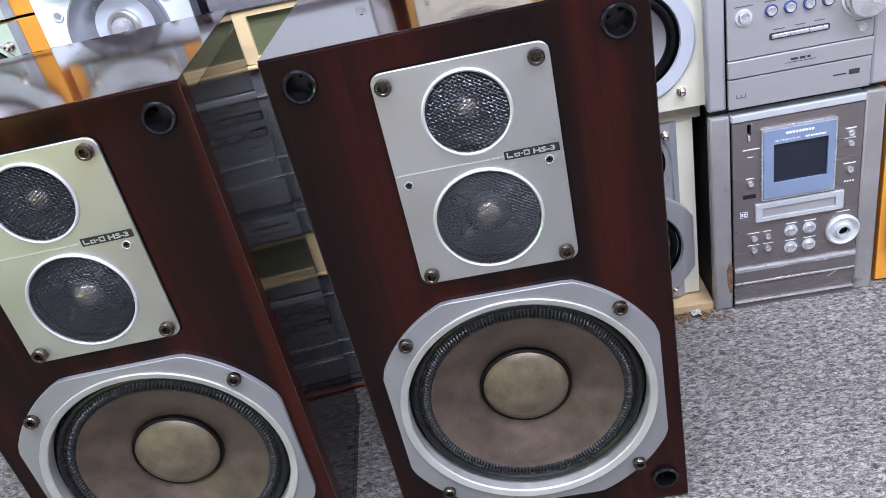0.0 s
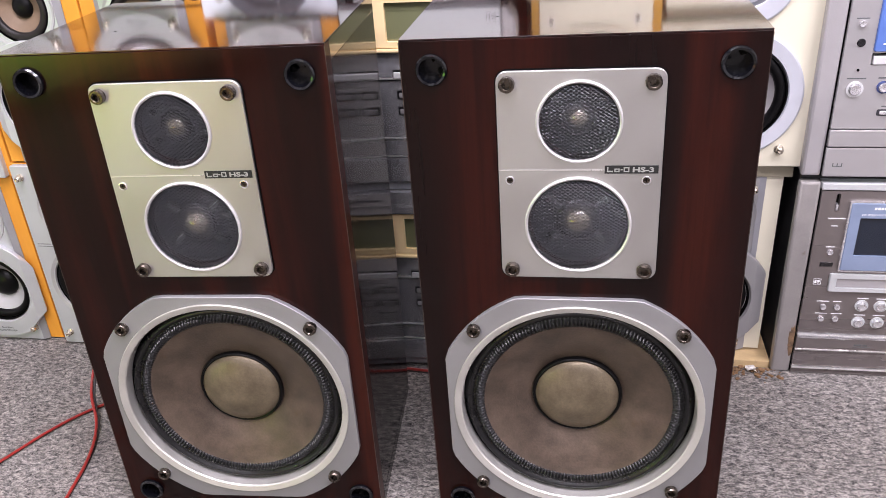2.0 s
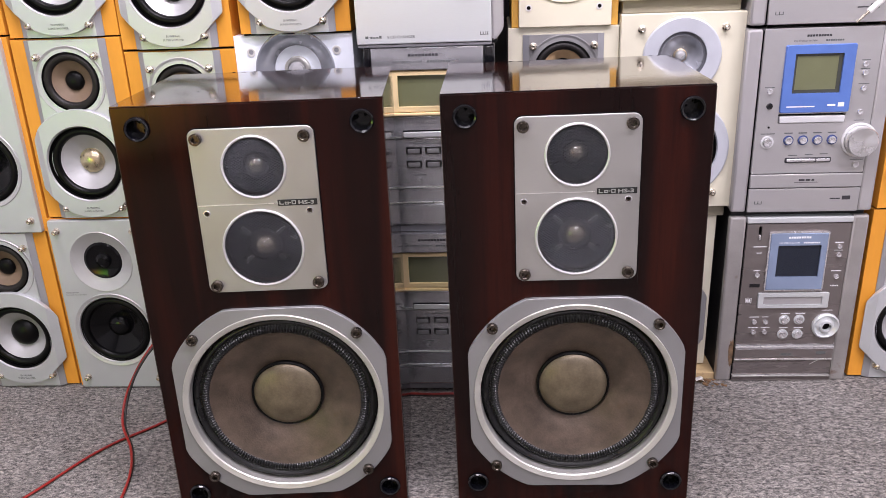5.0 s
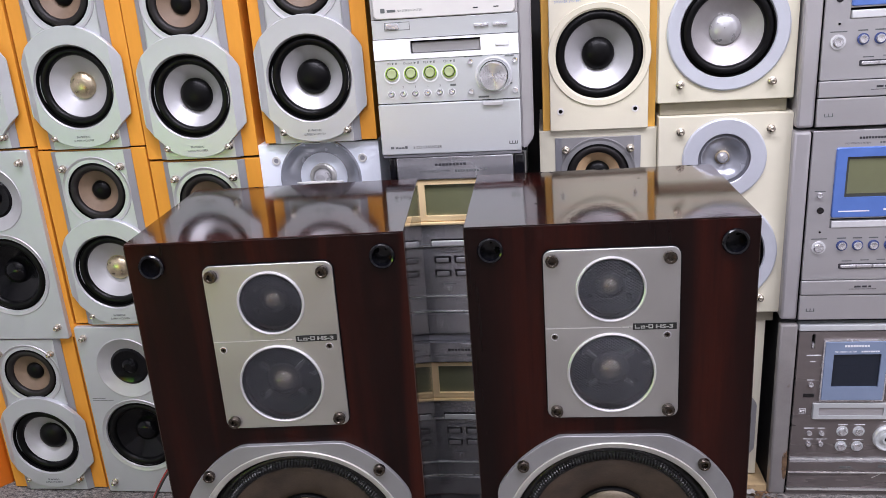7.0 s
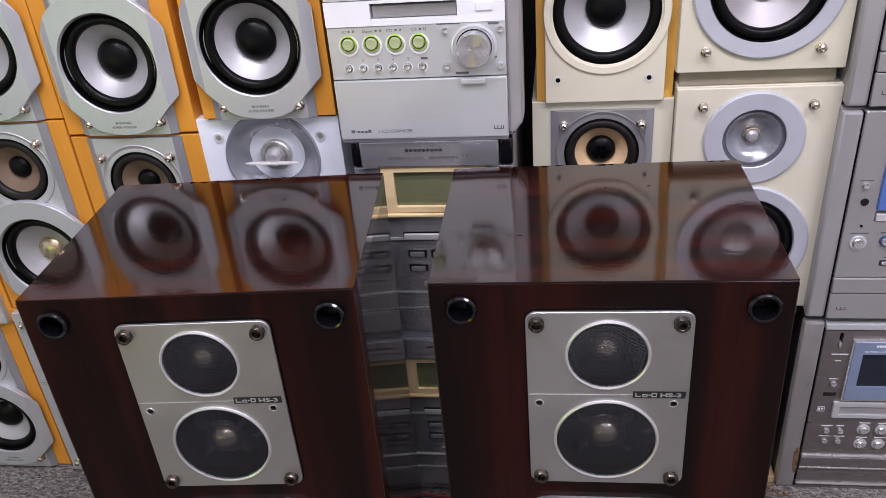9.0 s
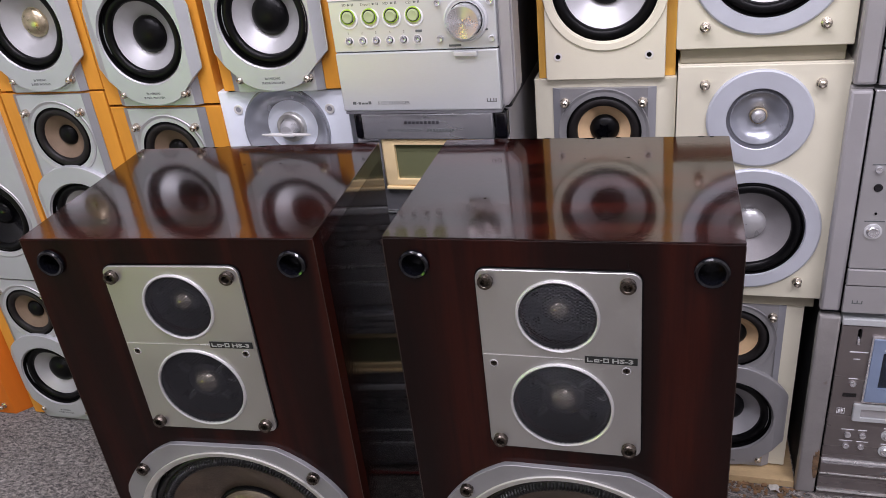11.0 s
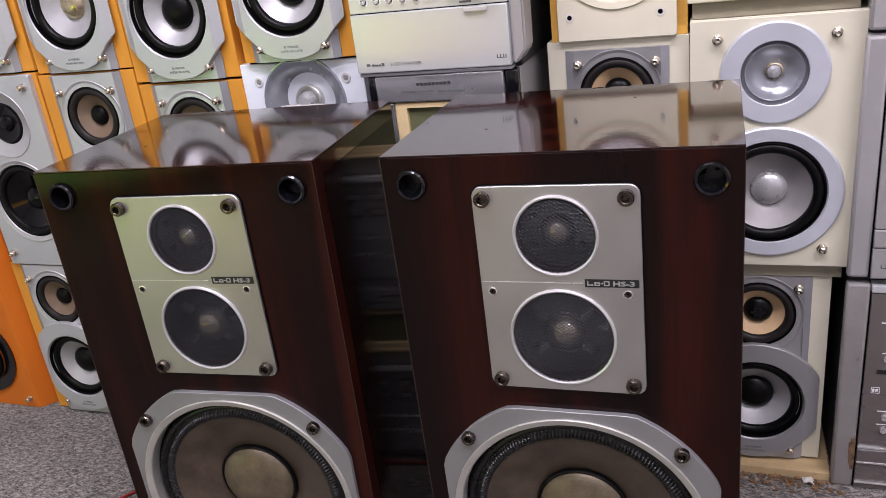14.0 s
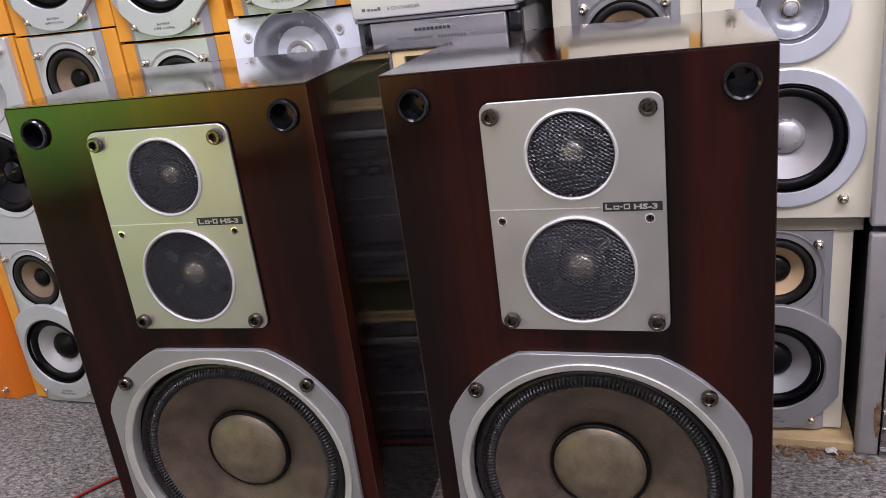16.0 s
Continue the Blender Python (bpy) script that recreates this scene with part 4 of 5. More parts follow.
def ring_speaker(m):
    """Cream two-way speaker with wide blue-grey rings on a beige plinth."""
    sp = thing("bookshelf_speaker", m, "cream two-way speaker with wide blue-grey driver rings, stacked", "speaker", "cream ring speakers")
    part("plinth", box(-0.0900, 0.0905, 0.012, 0.225, 0.0, 0.0195, 0.001), BEIGE, sp, "recessed beige plinth")
    z0 = 0.0195
    wz, tz = z0 + 0.1000, z0 + 0.2490
    part("cabinet", hollow(-0.0955, 0.0955, 0.0065, 0.235, z0, z0 + 0.3150, [circle(0, wz, 0.0660), circle(0, tz, 0.0380)]), CREAM, sp)
    part("baffle", plate(rect(-0.0955, 0.0955, z0 + 0.0005, z0 + 0.3145, 0.002), [circle(0, wz, 0.0660), circle(0, tz, 0.0380)], 0.0, 0.0063, 0.0012), CREAM, sp)
    part("woofer_ring", lathe([(0.0850, 0.0), (0.0845, -0.0030), (0.0825, -0.0042), (0.0670, -0.0030), (0.0652, 0.0010)], 0, wz, 80), BLUE_GREY, sp)
    driver(sp, 0, wz, -0.0005, 0.0654, 0.0630, None, 0.0215, (BLACK_SOFT, BLACK_RUBBER, CONE_DULL, SILVER_DOME), "woofer", 0.0165, 0.0006)
    part("tweeter_ring", lathe([(0.0610, 0.0), (0.0605, -0.0030), (0.0585, -0.0040), (0.0385, -0.0034), (0.0376, -0.0026)], 0, tz, 72), BLUE_GREY, sp)
    part("tweeter_step", lathe([(0.0377, -0.0027), (0.0372, 0.0012), (0.0338, 0.0018)], 0, tz, 64), STEP_GREY, sp)
    part("tweeter_horn", lathe([(0.0339, 0.0017), (0.0330, 0.0004), (0.0318, 0.0008), (0.0285, 0.0050), (0.0240, 0.0092), (0.0190, 0.0122), (0.0140, 0.0140), (0.0098, 0.0148)], 0, tz, 64), BOWL_GREY, sp)
    part("dome_ring", lathe([(0.0104, 0.0148), (0.0102, 0.0098), (0.0090, 0.0092), (0.0084, 0.0112)], 0, tz, 40), GOLD_DOME, sp, "thin gold ring")
    part("tweeter_dome", lathe([(0.0086, 0.0112), (0.0076, 0.0060), (0.0048, 0.0030), (0.0, 0.0020)], 0, tz, 32), SILVER_DOME, sp)
    for x, z in ((-0.0640, z0 + 0.0262), (0.0640, z0 + 0.0262), (-0.0640, z0 + 0.2920), (0.0640, z0 + 0.2920)):
        part("grille_peg", peg(x, z, 0.0), NICKEL, sp)
    return sp


rs = ring_speaker(pose(0.1970, 0.3580, 0.3020))
copy_thing(rs, pose(0.1938, 0.3560, 0.6368, 0, 0, 0.3))


def deep_orange_speaker(m):
    sp = thing("bookshelf_speaker", m, "deep orange speaker with chamfered edge and black-framed tan woofer", "speaker", "deep orange speakers")
    bm = bmesh.new()
    pts = [(-0.125, 0.0), (0.104, 0.0), (0.125, 0.026), (0.125, 0.24), (-0.125, 0.24)]
    lo = [bm.verts.new((x, y, 0.0)) for x, y in pts]
    hi = [bm.verts.new((x, y, 0.374)) for x, y in pts]
    for i in range(5):
        bm.faces.new((lo[i], lo[(i + 1) % 5], hi[(i + 1) % 5], hi[i]))
    bm.faces.new(lo)
    bm.faces.new(hi[::-1])
    bmesh.ops.bevel(bm, geom=bm.edges[:], offset=0.0012, segments=1, affect="EDGES")
    part("cabinet", bm, DEEP_ORANGE, sp)
    part("woofer_frame", ring(0, 0.115, -0.0004, 0.060, 0.082, 0.004, 56), BLACK_PLASTIC, sp)
    driver(sp, 0, 0.115, -0.0120, 0.0600, 0.0595, None, 0.0300, (BLACK_SOFT, BLACK_RUBBER, CONE_PEACH, CONE_TAN), "woofer", 0.0060, 0.0004)
    part("tweeter_frame", ring(0.0, 0.268, -0.0004, 0.030, 0.062, 0.004, 48), BLACK_PLASTIC, sp)
    part("tweeter", lathe([(0.0302, -0.0010), (0.0200, -0.0030), (0.0120, -0.0015), (0.0100, -0.0050), (0.0, -0.0090)], 0.0, 0.268, 40), BLACK_RUBBER, sp)
    for x, z in ((-0.085, 0.020), (0.085, 0.020)):
        part("grille_peg", peg(x, z, 0.0), NICKEL, sp)
    return sp


deep = deep_orange_speaker(pose(-1.2050, 0.3160, 0.0))
copy_thing(deep, pose(-1.2100, 0.3180, 0.3750))

# ---- stacked mini hi-fi units ----


def foot(x, y, r, h):
    """A round rubber foot under a unit's base."""
    bm = bmesh.new()
    bmesh.ops.create_cone(bm, cap_ends=True, segments=20, radius1=r * 0.92, radius2=r, depth=h, matrix=Matrix.Translation((x, y, -h / 2)))
    return bm


def cheek(x0, x1, y0, y1, z0, z1, cut):
    """A side strip whose lower outer corner is cut off."""
    bm = bmesh.new()
    pts = [(x0, z0), (x1 - cut * 0.75, z0), (x1, z0 + cut), (x1, z1), (x0, z1)]
    front = [bm.verts.new((x, y0, z)) for x, z in pts]
    back = [bm.verts.new((x, y1, z)) for x, z in pts]
    bm.faces.new(front)
    bm.faces.new(back[::-1])
    for i in range(5):
        j = (i + 1) % 5
        bm.faces.new((front[j], front[i], back[i], back[j]))
    bmesh.ops.bevel(bm, geom=bm.edges[:], offset=0.0025, segments=2, affect="EDGES")
    bmesh.ops.recalc_face_normals(bm, faces=bm.faces)
    return bm


def changer_unit(m):
    """Silver unit with five-disc changer; origin at the middle of its base, front at y = 0."""
    u = thing("mini_stereo", m, "silver mini stereo with grey display and four green-lit buttons", "stereo")
    part("body", box(-0.0990, 0.1085, 0.020, 0.300, 0.0, 0.318, 0.003), CASE_BLACK, u)
    part("side_cheek", cheek(0.1006, 0.1180, 0.004, 0.046, 0.006, 0.316, 0.016), HIFI_WING, u)
    part("base_rim", box(-0.1020, 0.0998, 0.001, 0.0199, 0.0, 0.0045, 0.0015), SILVER_DARK, u)
    part("disc_door", box(-0.1025, 0.1003, -0.0020, 0.0195, 0.0052, 0.0780, 0.0015), HIFI_SILVER, u, "plain silver disc changer door")
    part("control_panel", box(-0.1025, 0.1003, 0.0, 0.0195, 0.0792, 0.1400, 0.001), HIFI_SILVER, u)
    pl = plate(rect(-0.1025, 0.1003, 0.1405, 0.1680), [rect(-0.0500, 0.0480, 0.1475, 0.1650)], -0.0010, 0.0190)
    part("slot_panel", pl, SLOT_WHITE, u)
    for z in (0.0786, 0.1402, 0.1684, 0.1949):
        part("panel_seam", box(-0.1022, 0.1000, 0.0030, 0.0180, z - 0.0010, z + 0.0010), BLACK_SOFT, u)
    part("slot_recess", box(-0.0502, 0.0482, 0.0120, 0.0150, 0.1470, 0.1655), BLACK_SOFT, u)
    part("slot_flap", box(-0.0480, 0.0470, 0.0030, 0.0110, 0.1485, 0.1620, 0.001), GREY_BAFFLE, u)
    part("eject_button", box(0.0680, 0.0870, -0.0028, 0.0, 0.1525, 0.1625, 0.0012), SLOT_WHITE, u)
    part("middle_strip", box(-0.1025, 0.1003, 0.0005, 0.0195, 0.1688, 0.1945, 0.001), HIFI_SILVER, u)
    for x0, x1 in ((0.0400, 0.0600), (0.0660, 0.0860)):
        part("wide_button", box(x0, x1, -0.0022, 0.0004, 0.1790, 0.1832, 0.001), CHROME, u)
    part("power_switch", box(-0.0830, -0.0640, -0.0022, 0.0004, 0.1815, 0.1895, 0.001), CHROME, u)
    part("switch_outline", plate(rect(-0.0845, -0.0490, 0.1800, 0.1910), [rect(-0.0838, -0.0497, 0.1807, 0.1903)], 0.0001, 0.0004), PRINT_GREY, u)
    part("display_bezel", plate(rect(-0.0990, 0.0975, 0.1955, 0.3140, 0.006), [rect(-0.0780, 0.0210, 0.2240, 0.2930, 0.003)], -0.0015, 0.0180, 0.002), IVORY, u, "ivory display bezel")
    part("display_frame", plate(rect(-0.1025, 0.1003, 0.1952, 0.3160), [rect(-0.0992, 0.0977, 0.1953, 0.3142, 0.006)], 0.0015, 0.0190), HIFI_WING, u)
    part("display", box(-0.0785, 0.0215, 0.0060, 0.0120, 0.2235, 0.2935), LCD_GREY, u)
    dial = part("jog_dial", lathe([(0.0255, -0.0016), (0.0255, -0.0060), (0.0235, -0.0085), (0.0140, -0.0070), (0.0130, -0.0090), (0.0, -0.0095)], 0.0660, 0.2480, 56), KNOB, u)
    part("dial_ring", ring(0.0660, 0.2480, -0.0072, 0.0152, 0.0160, 0.0012), PRINT_GREY, dial)
    part("dial_rim", ring(0.0660, 0.2480, -0.0016, 0.0257, 0.0275, 0.0015), CHROME, dial)
    part("panel_print", bars([(0.0400, 0.0470, 0.2035, 0.2050), (0.0680, 0.0750, 0.2035, 0.2050)], -0.0016), PRINT_DARK, u)
    part("maker_mark", bars([(-0.0880, -0.0820, 0.2040, 0.2100), (-0.0790, -0.0670, 0.2045, 0.2078)], -0.0016), PRINT_GREY, u)
    part("lettering", lettering("SD STEREO SYSTEM", -0.0640, 0.2046, 0.0040, -0.0016, 0.0001), PRINT_GREY, u)
    for i in range(4):
        x = -0.0790 + i * 0.0272
        b = part("round_button", button(x, 0.1210, -0.0005, 0.0066, 0.0045), BUTTON_MILK, u, "grey button with a lime green lit ring")
        part("button_well", lathe([(0.0118, -0.0001), (0.0115, -0.0013), (0.0099, -0.0014), (0.0096, -0.0002)], x, 0.1186, 36), SLOT_WHITE, b)
        part("lit_ring", lathe([(0.0092, -0.0001), (0.0091, -0.0026), (0.0080, -0.0028), (0.0079, -0.0003)], x, 0.1214, 36), GREEN_GLOW, b, "lime green lit ring")
        part("button_gap", lathe([(0.0080, -0.0016), (0.0067, -0.0016)], x, 0.1212, 32), PRINT_DARK, b)
    a = lettering("SD", -0.0850, 0.1335, 0.0045, -0.0002, 0.0001)
    for i, s in enumerate(("D.port", "MD", "CD")):
        join(a, lettering(s, -0.0615 + i * 0.0280, 0.1335, 0.0045, -0.0002, 0.0001))
    for i in range(4):
        x = (-0.0780, -0.0468, -0.0240, 0.0040)[i]
        tri = bmesh.new()
        f = [tri.verts.new((x, -0.0003, 0.1335)), tri.verts.new((x + 0.0035, -0.0003, 0.1350)), tri.verts.new((x, -0.0003, 0.1366))]
        tri.faces.new(f)
        join(a, tri)
        bars([(x + 0.0050, x + 0.0057, 0.1335, 0.1366), (x + 0.0066, x + 0.0073, 0.1335, 0.1366)], -0.0001, a)
    for i in range(5):
        join(a, lettering(str(i + 1), -0.0830 + i * 0.0176, 0.1005, 0.0042, -0.0002, 0.0001))
    bars([(0.0030, 0.0110, 0.1005, 0.1032), (0.0240, 0.0500, 0.1440 - 0.0050, 0.1412 - 0.0005), (0.0810, 0.0930, 0.1410 - 0.004, 0.1430 - 0.004),
          (0.0420, 0.0570, 0.0820, 0.0845), (0.0820, 0.0900, 0.0995, 0.1015)], -0.0002, a)
    part("lettering", a, PRINT_GREY, u)
    for i in range(6):
        x = -0.0820 + i * 0.0173
        b = part("small_button", button(x, 0.0930, -0.0004, 0.0036, 0.0035), CHROME, u)
        part("button_rim", ring(x, 0.0930, -0.0001, 0.0037, 0.0044, 0.0006, 24), PRINT_DARK, b)
        part("button_well", lathe([(0.0058, -0.0001), (0.0056, -0.0007), (0.0046, -0.0007)], x, 0.0918, 24), SLOT_WHITE, b)
    for x, z in ((0.0330, 0.1330), (0.0945, 0.1320), (0.0320, 0.0920), (0.0940, 0.0905)):
        part("small_button", button(x, z, -0.0004, 0.0038, 0.0035), CHROME, u)
    kn = part("volume_knob", lathe([(0.0192, -0.0004), (0.0192, -0.0155), (0.0182, -0.0170), (0.0, -0.0160)], 0.0645, 0.1125, 64), KNOB, u, "spun metal volume knob")
    part("knob_well", lathe([(0.0258, -0.0002), (0.0256, -0.0022), (0.0238, -0.0026), (0.0226, -0.0006)], 0.0645, 0.1125, 56), HIFI_LIGHT, kn)
    part("knob_gap", lathe([(0.0227, -0.0006), (0.0202, -0.0006)], 0.0645, 0.1125, 56), HIFI_SILVER, kn)
    part("knob_shadow", lathe([(0.0204, -0.0005), (0.0190, -0.0005)], 0.0645, 0.1125, 56), BLACK_SOFT, kn)
    part("door_latch", box(0.0480, 0.0760, -0.0065, -0.0018, 0.0715, 0.0775, 0.0012), HIFI_LIGHT, u)
    part("lettering", lettering("5 CD CHANGER", -0.0560, 0.0135, 0.0058, -0.0022, 0.0001), PRINT_GREY, u)
    part("maker_mark", bars([(-0.0890, -0.0845, 0.0140, 0.0175), (-0.0838, -0.0825, 0.0153, 0.0160), (-0.0815, -0.0780, 0.0140, 0.0168), (-0.0772, -0.0735, 0.0140, 0.0162),
                             (-0.0727, -0.0690, 0.0140, 0.0162), (-0.0682, -0.0645, 0.0140, 0.0178)], -0.0021), PRINT_GREY, u)
    part("disc_mark", bars([(0.0830, 0.0950, 0.0150, 0.0160), (0.0830, 0.0842, 0.0160, 0.0195), (0.0870, 0.0882, 0.0160, 0.0195), (0.0910, 0.0922, 0.0160, 0.0195),
                            (0.0938, 0.0950, 0.0160, 0.0195)], -0.0021), PRINT_GREY, u)
    return u


def gold_display_unit(m):
    """Grey unit with a champagne-gold framed display; origin mid base, front at y = 0."""
    u = thing("mini_stereo", m, "grey mini stereo with a champagne gold framed olive display", "stereo", "gold display stereos")
    part("body", box(-0.1000, 0.1000, 0.012, 0.290, 0.0, 0.2990, 0.002), HIFI_WING, u)
    part("brand_strip", box(-0.0880, 0.0830, -0.0080, 0.0118, 0.2640, 0.2985, 0.002), HIFI_SMOKE, u)
    for s, x0, x1 in ((-1, -0.1000, -0.0890), (1, 0.0840, 0.1000)):
        part("corner_post", box(x0, x1, -0.0040, 0.0118, 0.2640, 0.2985, 0.003), BLACK_PLASTIC, u)
    part("maker_mark", bars([(-0.0310 + i * 0.0052, -0.0272 + i * 0.0052, 0.2850, 0.2885) for i in range(9)], -0.0081), PRINT_DARK, u)
    part("lettering", lettering("MD STEREO SYSTEM", -0.0540, 0.2750, 0.0052, -0.0082, 0.0001, stretch=0.95), PRINT_GREY, u)
    part("model_mark", bars([(-0.0020 + i * 0.0040, 0.0010 + i * 0.0040, 0.2752, 0.2785) for i in range(9)], -0.0081), PRINT_GREY, u)
    part("display_frame", plate(rect(-0.0670, 0.0670, 0.1990, 0.2625, 0.003), [rect(-0.0500, 0.0500, 0.2075, 0.2560, 0.001)], -0.0045, 0.0110, 0.002), GOLD_FRAME, u, "champagne gold display frame")
    part("frame_apron", box(-0.0670, 0.0670, -0.0075, 0.0110, 0.1940, 0.1985, 0.0015), GOLD_FRAME, u)
    part("display", box(-0.0505, 0.0505, 0.0010, 0.0080, 0.2070, 0.2565), LCD_OLIVE, u)
    for s, x0, x1 in ((-1, -0.1000, -0.0680), (1, 0.0680, 0.1000)):
        part("side_trim", box(x0, x1, -0.0020, 0.0118, 0.1940, 0.2625, 0.002), HIFI_SMOKE, u)
    part("tray_strip", box(-0.1000, 0.1000, -0.0010, 0.0118, 0.1600, 0.1930, 0.002), HIFI_SMOKE, u)
    part("tray_door", box(-0.0450, 0.0450, -0.0050, -0.0012, 0.1595, 0.1680, 0.0012), HIFI_LIGHT, u)
    part("tray_shadow", box(-0.0460, 0.0460, -0.0016, -0.0008, 0.1575, 0.1700), BLACK_SOFT, u)
    part("control_panel", box(-0.1000, 0.1000, 0.0, 0.0118, 0.0770, 0.1565, 0.001), HIFI_SMOKE, u)
    for z in (0.1310, 0.1090):
        for x in (-0.0430, -0.0120, 0.0190):
            w = part("button_slot", box(x, x + 0.0255, -0.0010, 0.0020, z, z + 0.0120, 0.001), BLACK_PLASTIC, u)
            part("rocker", box(x + 0.0030, x + 0.0225, -0.0032, -0.0011, z + 0.0018, z + 0.0092, 0.0012), GREY_BAFFLE, w)
    part("small_button", button(-0.0220, 0.0900, -0.0003, 0.0030), CHROME, u)
    part("panel_print", bars([(-0.0320, -0.0120, 0.0965, 0.0975), (-0.030, 0.02, 0.1480, 0.1488)], -0.0001), PRINT_GREY, u)
    part("lower_strip", box(-0.1000, 0.1000, -0.0010, 0.0118, 0.0515, 0.0755, 0.001), HIFI_SMOKE, u)
    part("bottom_strip", box(-0.1000, 0.1000, -0.0025, 0.0118, 0.0110, 0.0500, 0.004), HIFI_SMOKE, u)
    part("toe", box(-0.0980, 0.0980, 0.0030, 0.0117, 0.0, 0.0106, 0.001), SILVER_DARK, u)
    for z in (0.0762, 0.0507, 0.1585):
        part("trim_line", box(-0.1000, 0.1000, -0.0022, 0.0020, z - 0.0005, z + 0.0005), LINE_SILVER, u)
    return u


def blue_display_unit(m, feet=()):
    """Silver unit with a blue display bezel; origin mid base, front at y = 0."""
    u = thing("mini_stereo", m, "silver mini stereo with a blue-framed olive display and metal volume knob", "stereo", "blue display stereos")
    part("body", box(-0.1100, 0.1100, 0.014, 0.300, 0.0, 0.2930, 0.002), HIFI_WING, u)
    for fx, fy in feet:
        part("foot", foot(fx, fy, 0.0105, 0.0046), BLACK_RUBBER, u)
    part("wing_left", box(-0.1125, -0.0880, 0.002, 0.0139, 0.0, 0.2925, 0.004), HIFI_WING, u)
    part("wing_right", box(0.0890, 0.1125, 0.002, 0.0139, 0.0, 0.2925, 0.004), HIFI_WING, u)
    part("front_panel", plate(rect(-0.0870, 0.0880, 0.0660, 0.2930, 0.002), [rect(-0.0510, 0.0485, 0.1660, 0.2640, 0.002), rect(-0.0540, 0.0480, 0.1480, 0.1625)], -0.0010, 0.0138, 0.001), HIFI_STACK, u)
    part("display_bezel", plate(rect(-0.0540, 0.0510, 0.1645, 0.2685, 0.003), [rect(-0.0390, 0.0330, 0.1950, 0.2550)], -0.0045, 0.0060, 0.0015), BLUE_BEZEL, u, "glossy blue display bezel")
    part("display", box(-0.0395, 0.0335, -0.0005, 0.0040, 0.1945, 0.2555), LCD_OLIVE, u)
    part("display_shade", plate(rect(-0.0398, 0.0410, 0.1942, 0.2558), [rect(-0.0350, 0.0270, 0.2000, 0.2510)], -0.0012, -0.0006), LCD_GREY, u)
    for x in (-0.0875, 0.0885):
        part("panel_seam", box(x - 0.0007, x + 0.0007, 0.0030, 0.0136, 0.002, 0.2905), BLACK_SOFT, u)
    for z in (0.0655, 0.0417):
        part("panel_seam", box(-0.0868, 0.0878, 0.0020, 0.0136, z - 0.0012, z + 0.0012), BLACK_SOFT, u)
    part("button_recess", plate(rect(-0.0365, 0.0355, 0.0838, 0.0922, 0.002), [], -0.0014, -0.0011), PRINT_DARK, u)
    part("bezel_print", bars([(-0.0450, -0.0020, 0.1735, 0.1752), (0.0170, 0.0290, 0.1745, 0.1775), (0.0330, 0.0420, 0.1735, 0.1800)], -0.0046), PRINT_WHITE, u)
    part("disc_slot", box(-0.0545, 0.0485, 0.0080, 0.0137, 0.1475, 0.1630), BLACK_SOFT, u)
    part("slot_lip", box(-0.0520, 0.0475, -0.0025, 0.0070, 0.1485, 0.1590, 0.0012), HIFI_LIGHT, u)
    part("maker_mark", bars([(-0.0245 + i * 0.0041, -0.0213 + i * 0.0041, 0.2800, 0.2832) for i in range(9)], -0.0011), PRINT_DARK, u)
    part("lettering", lettering("MD STEREO SYSTEM", -0.0430, 0.2728, 0.0038, -0.0012, 0.0001), PRINT_GREY, u)
    part("model_mark", bars([(0.0040 + i * 0.0034, 0.0066 + i * 0.0034, 0.2729, 0.2755) for i in range(8)], -0.0011), PRINT_GREY, u)
    pw = part("power_button", button(-0.0670, 0.1180, -0.0015, 0.0070, 0.0040), CHROME, u)
    part("button_rim", ring(-0.0670, 0.1180, -0.0010, 0.0074, 0.0100, 0.0016, 32), HIFI_LIGHT, pw)
    for i in range(4):
        x = -0.0345 + i * 0.0223
        b = part("round_button", button(x, 0.1205, -0.0015, 0.0058, 0.0045), CHROME, u)
        part("button_rim", ring(x, 0.1205, -0.0010, 0.0060, 0.0078, 0.0016, 32), BLUE_RING, b)
    for x, z in ((-0.0715, 0.1985), (0.0670, 0.2370), (0.0680, 0.2240), (0.0690, 0.2005), (0.0690, 0.1640), (0.0740, 0.0795)):
        part("small_button", button(x, z, -0.0012, 0.0042 if z > 0.1 else 0.0052, 0.0035), CHROME, u)
    part("sensor_window", button(-0.0690, 0.1755, -0.0010, 0.0050, 0.0012), BLACK_PLASTIC, u)
    part("small_button", button(-0.0670, 0.1420, -0.0011, 0.0016, 0.0012), BLACK_SOFT, u)
    kn = part("volume_knob", lathe([(0.0235, -0.0005), (0.0235, -0.0180), (0.0222, -0.0200), (0.0, -0.0184)], 0.0740, 0.1190, 64), KNOB, u, "spun metal volume knob")
    part("knob_rim", lathe([(0.0275, -0.0010), (0.0270, -0.0040), (0.0240, -0.0045), (0.0238, -0.0010)], 0.0740, 0.1190, 56), HIFI_LIGHT, kn)
    part("triple_button", box(-0.0340, 0.0330, -0.0040, -0.0008, 0.0855, 0.0905, 0.0012), CHROME, u)
    for x in (-0.0118, 0.0107):
        part("button_gap", box(x - 0.0004, x + 0.0004, -0.0043, -0.0038, 0.0850, 0.0910), PRINT_DARK, u)
    pr = [(-0.0320, -0.0180, 0.0955, 0.0968), (-0.0060, 0.0060, 0.0965, 0.0978), (0.0170, 0.0290, 0.0970, 0.0983), (-0.0780, -0.0560, 0.1310, 0.1323), (0.0620, 0.0770, 0.1500, 0.1512)]
    pr += [(-0.0420 + i * 0.0223, -0.0290 + i * 0.0223, 0.1312, 0.1330) for i in range(4)]
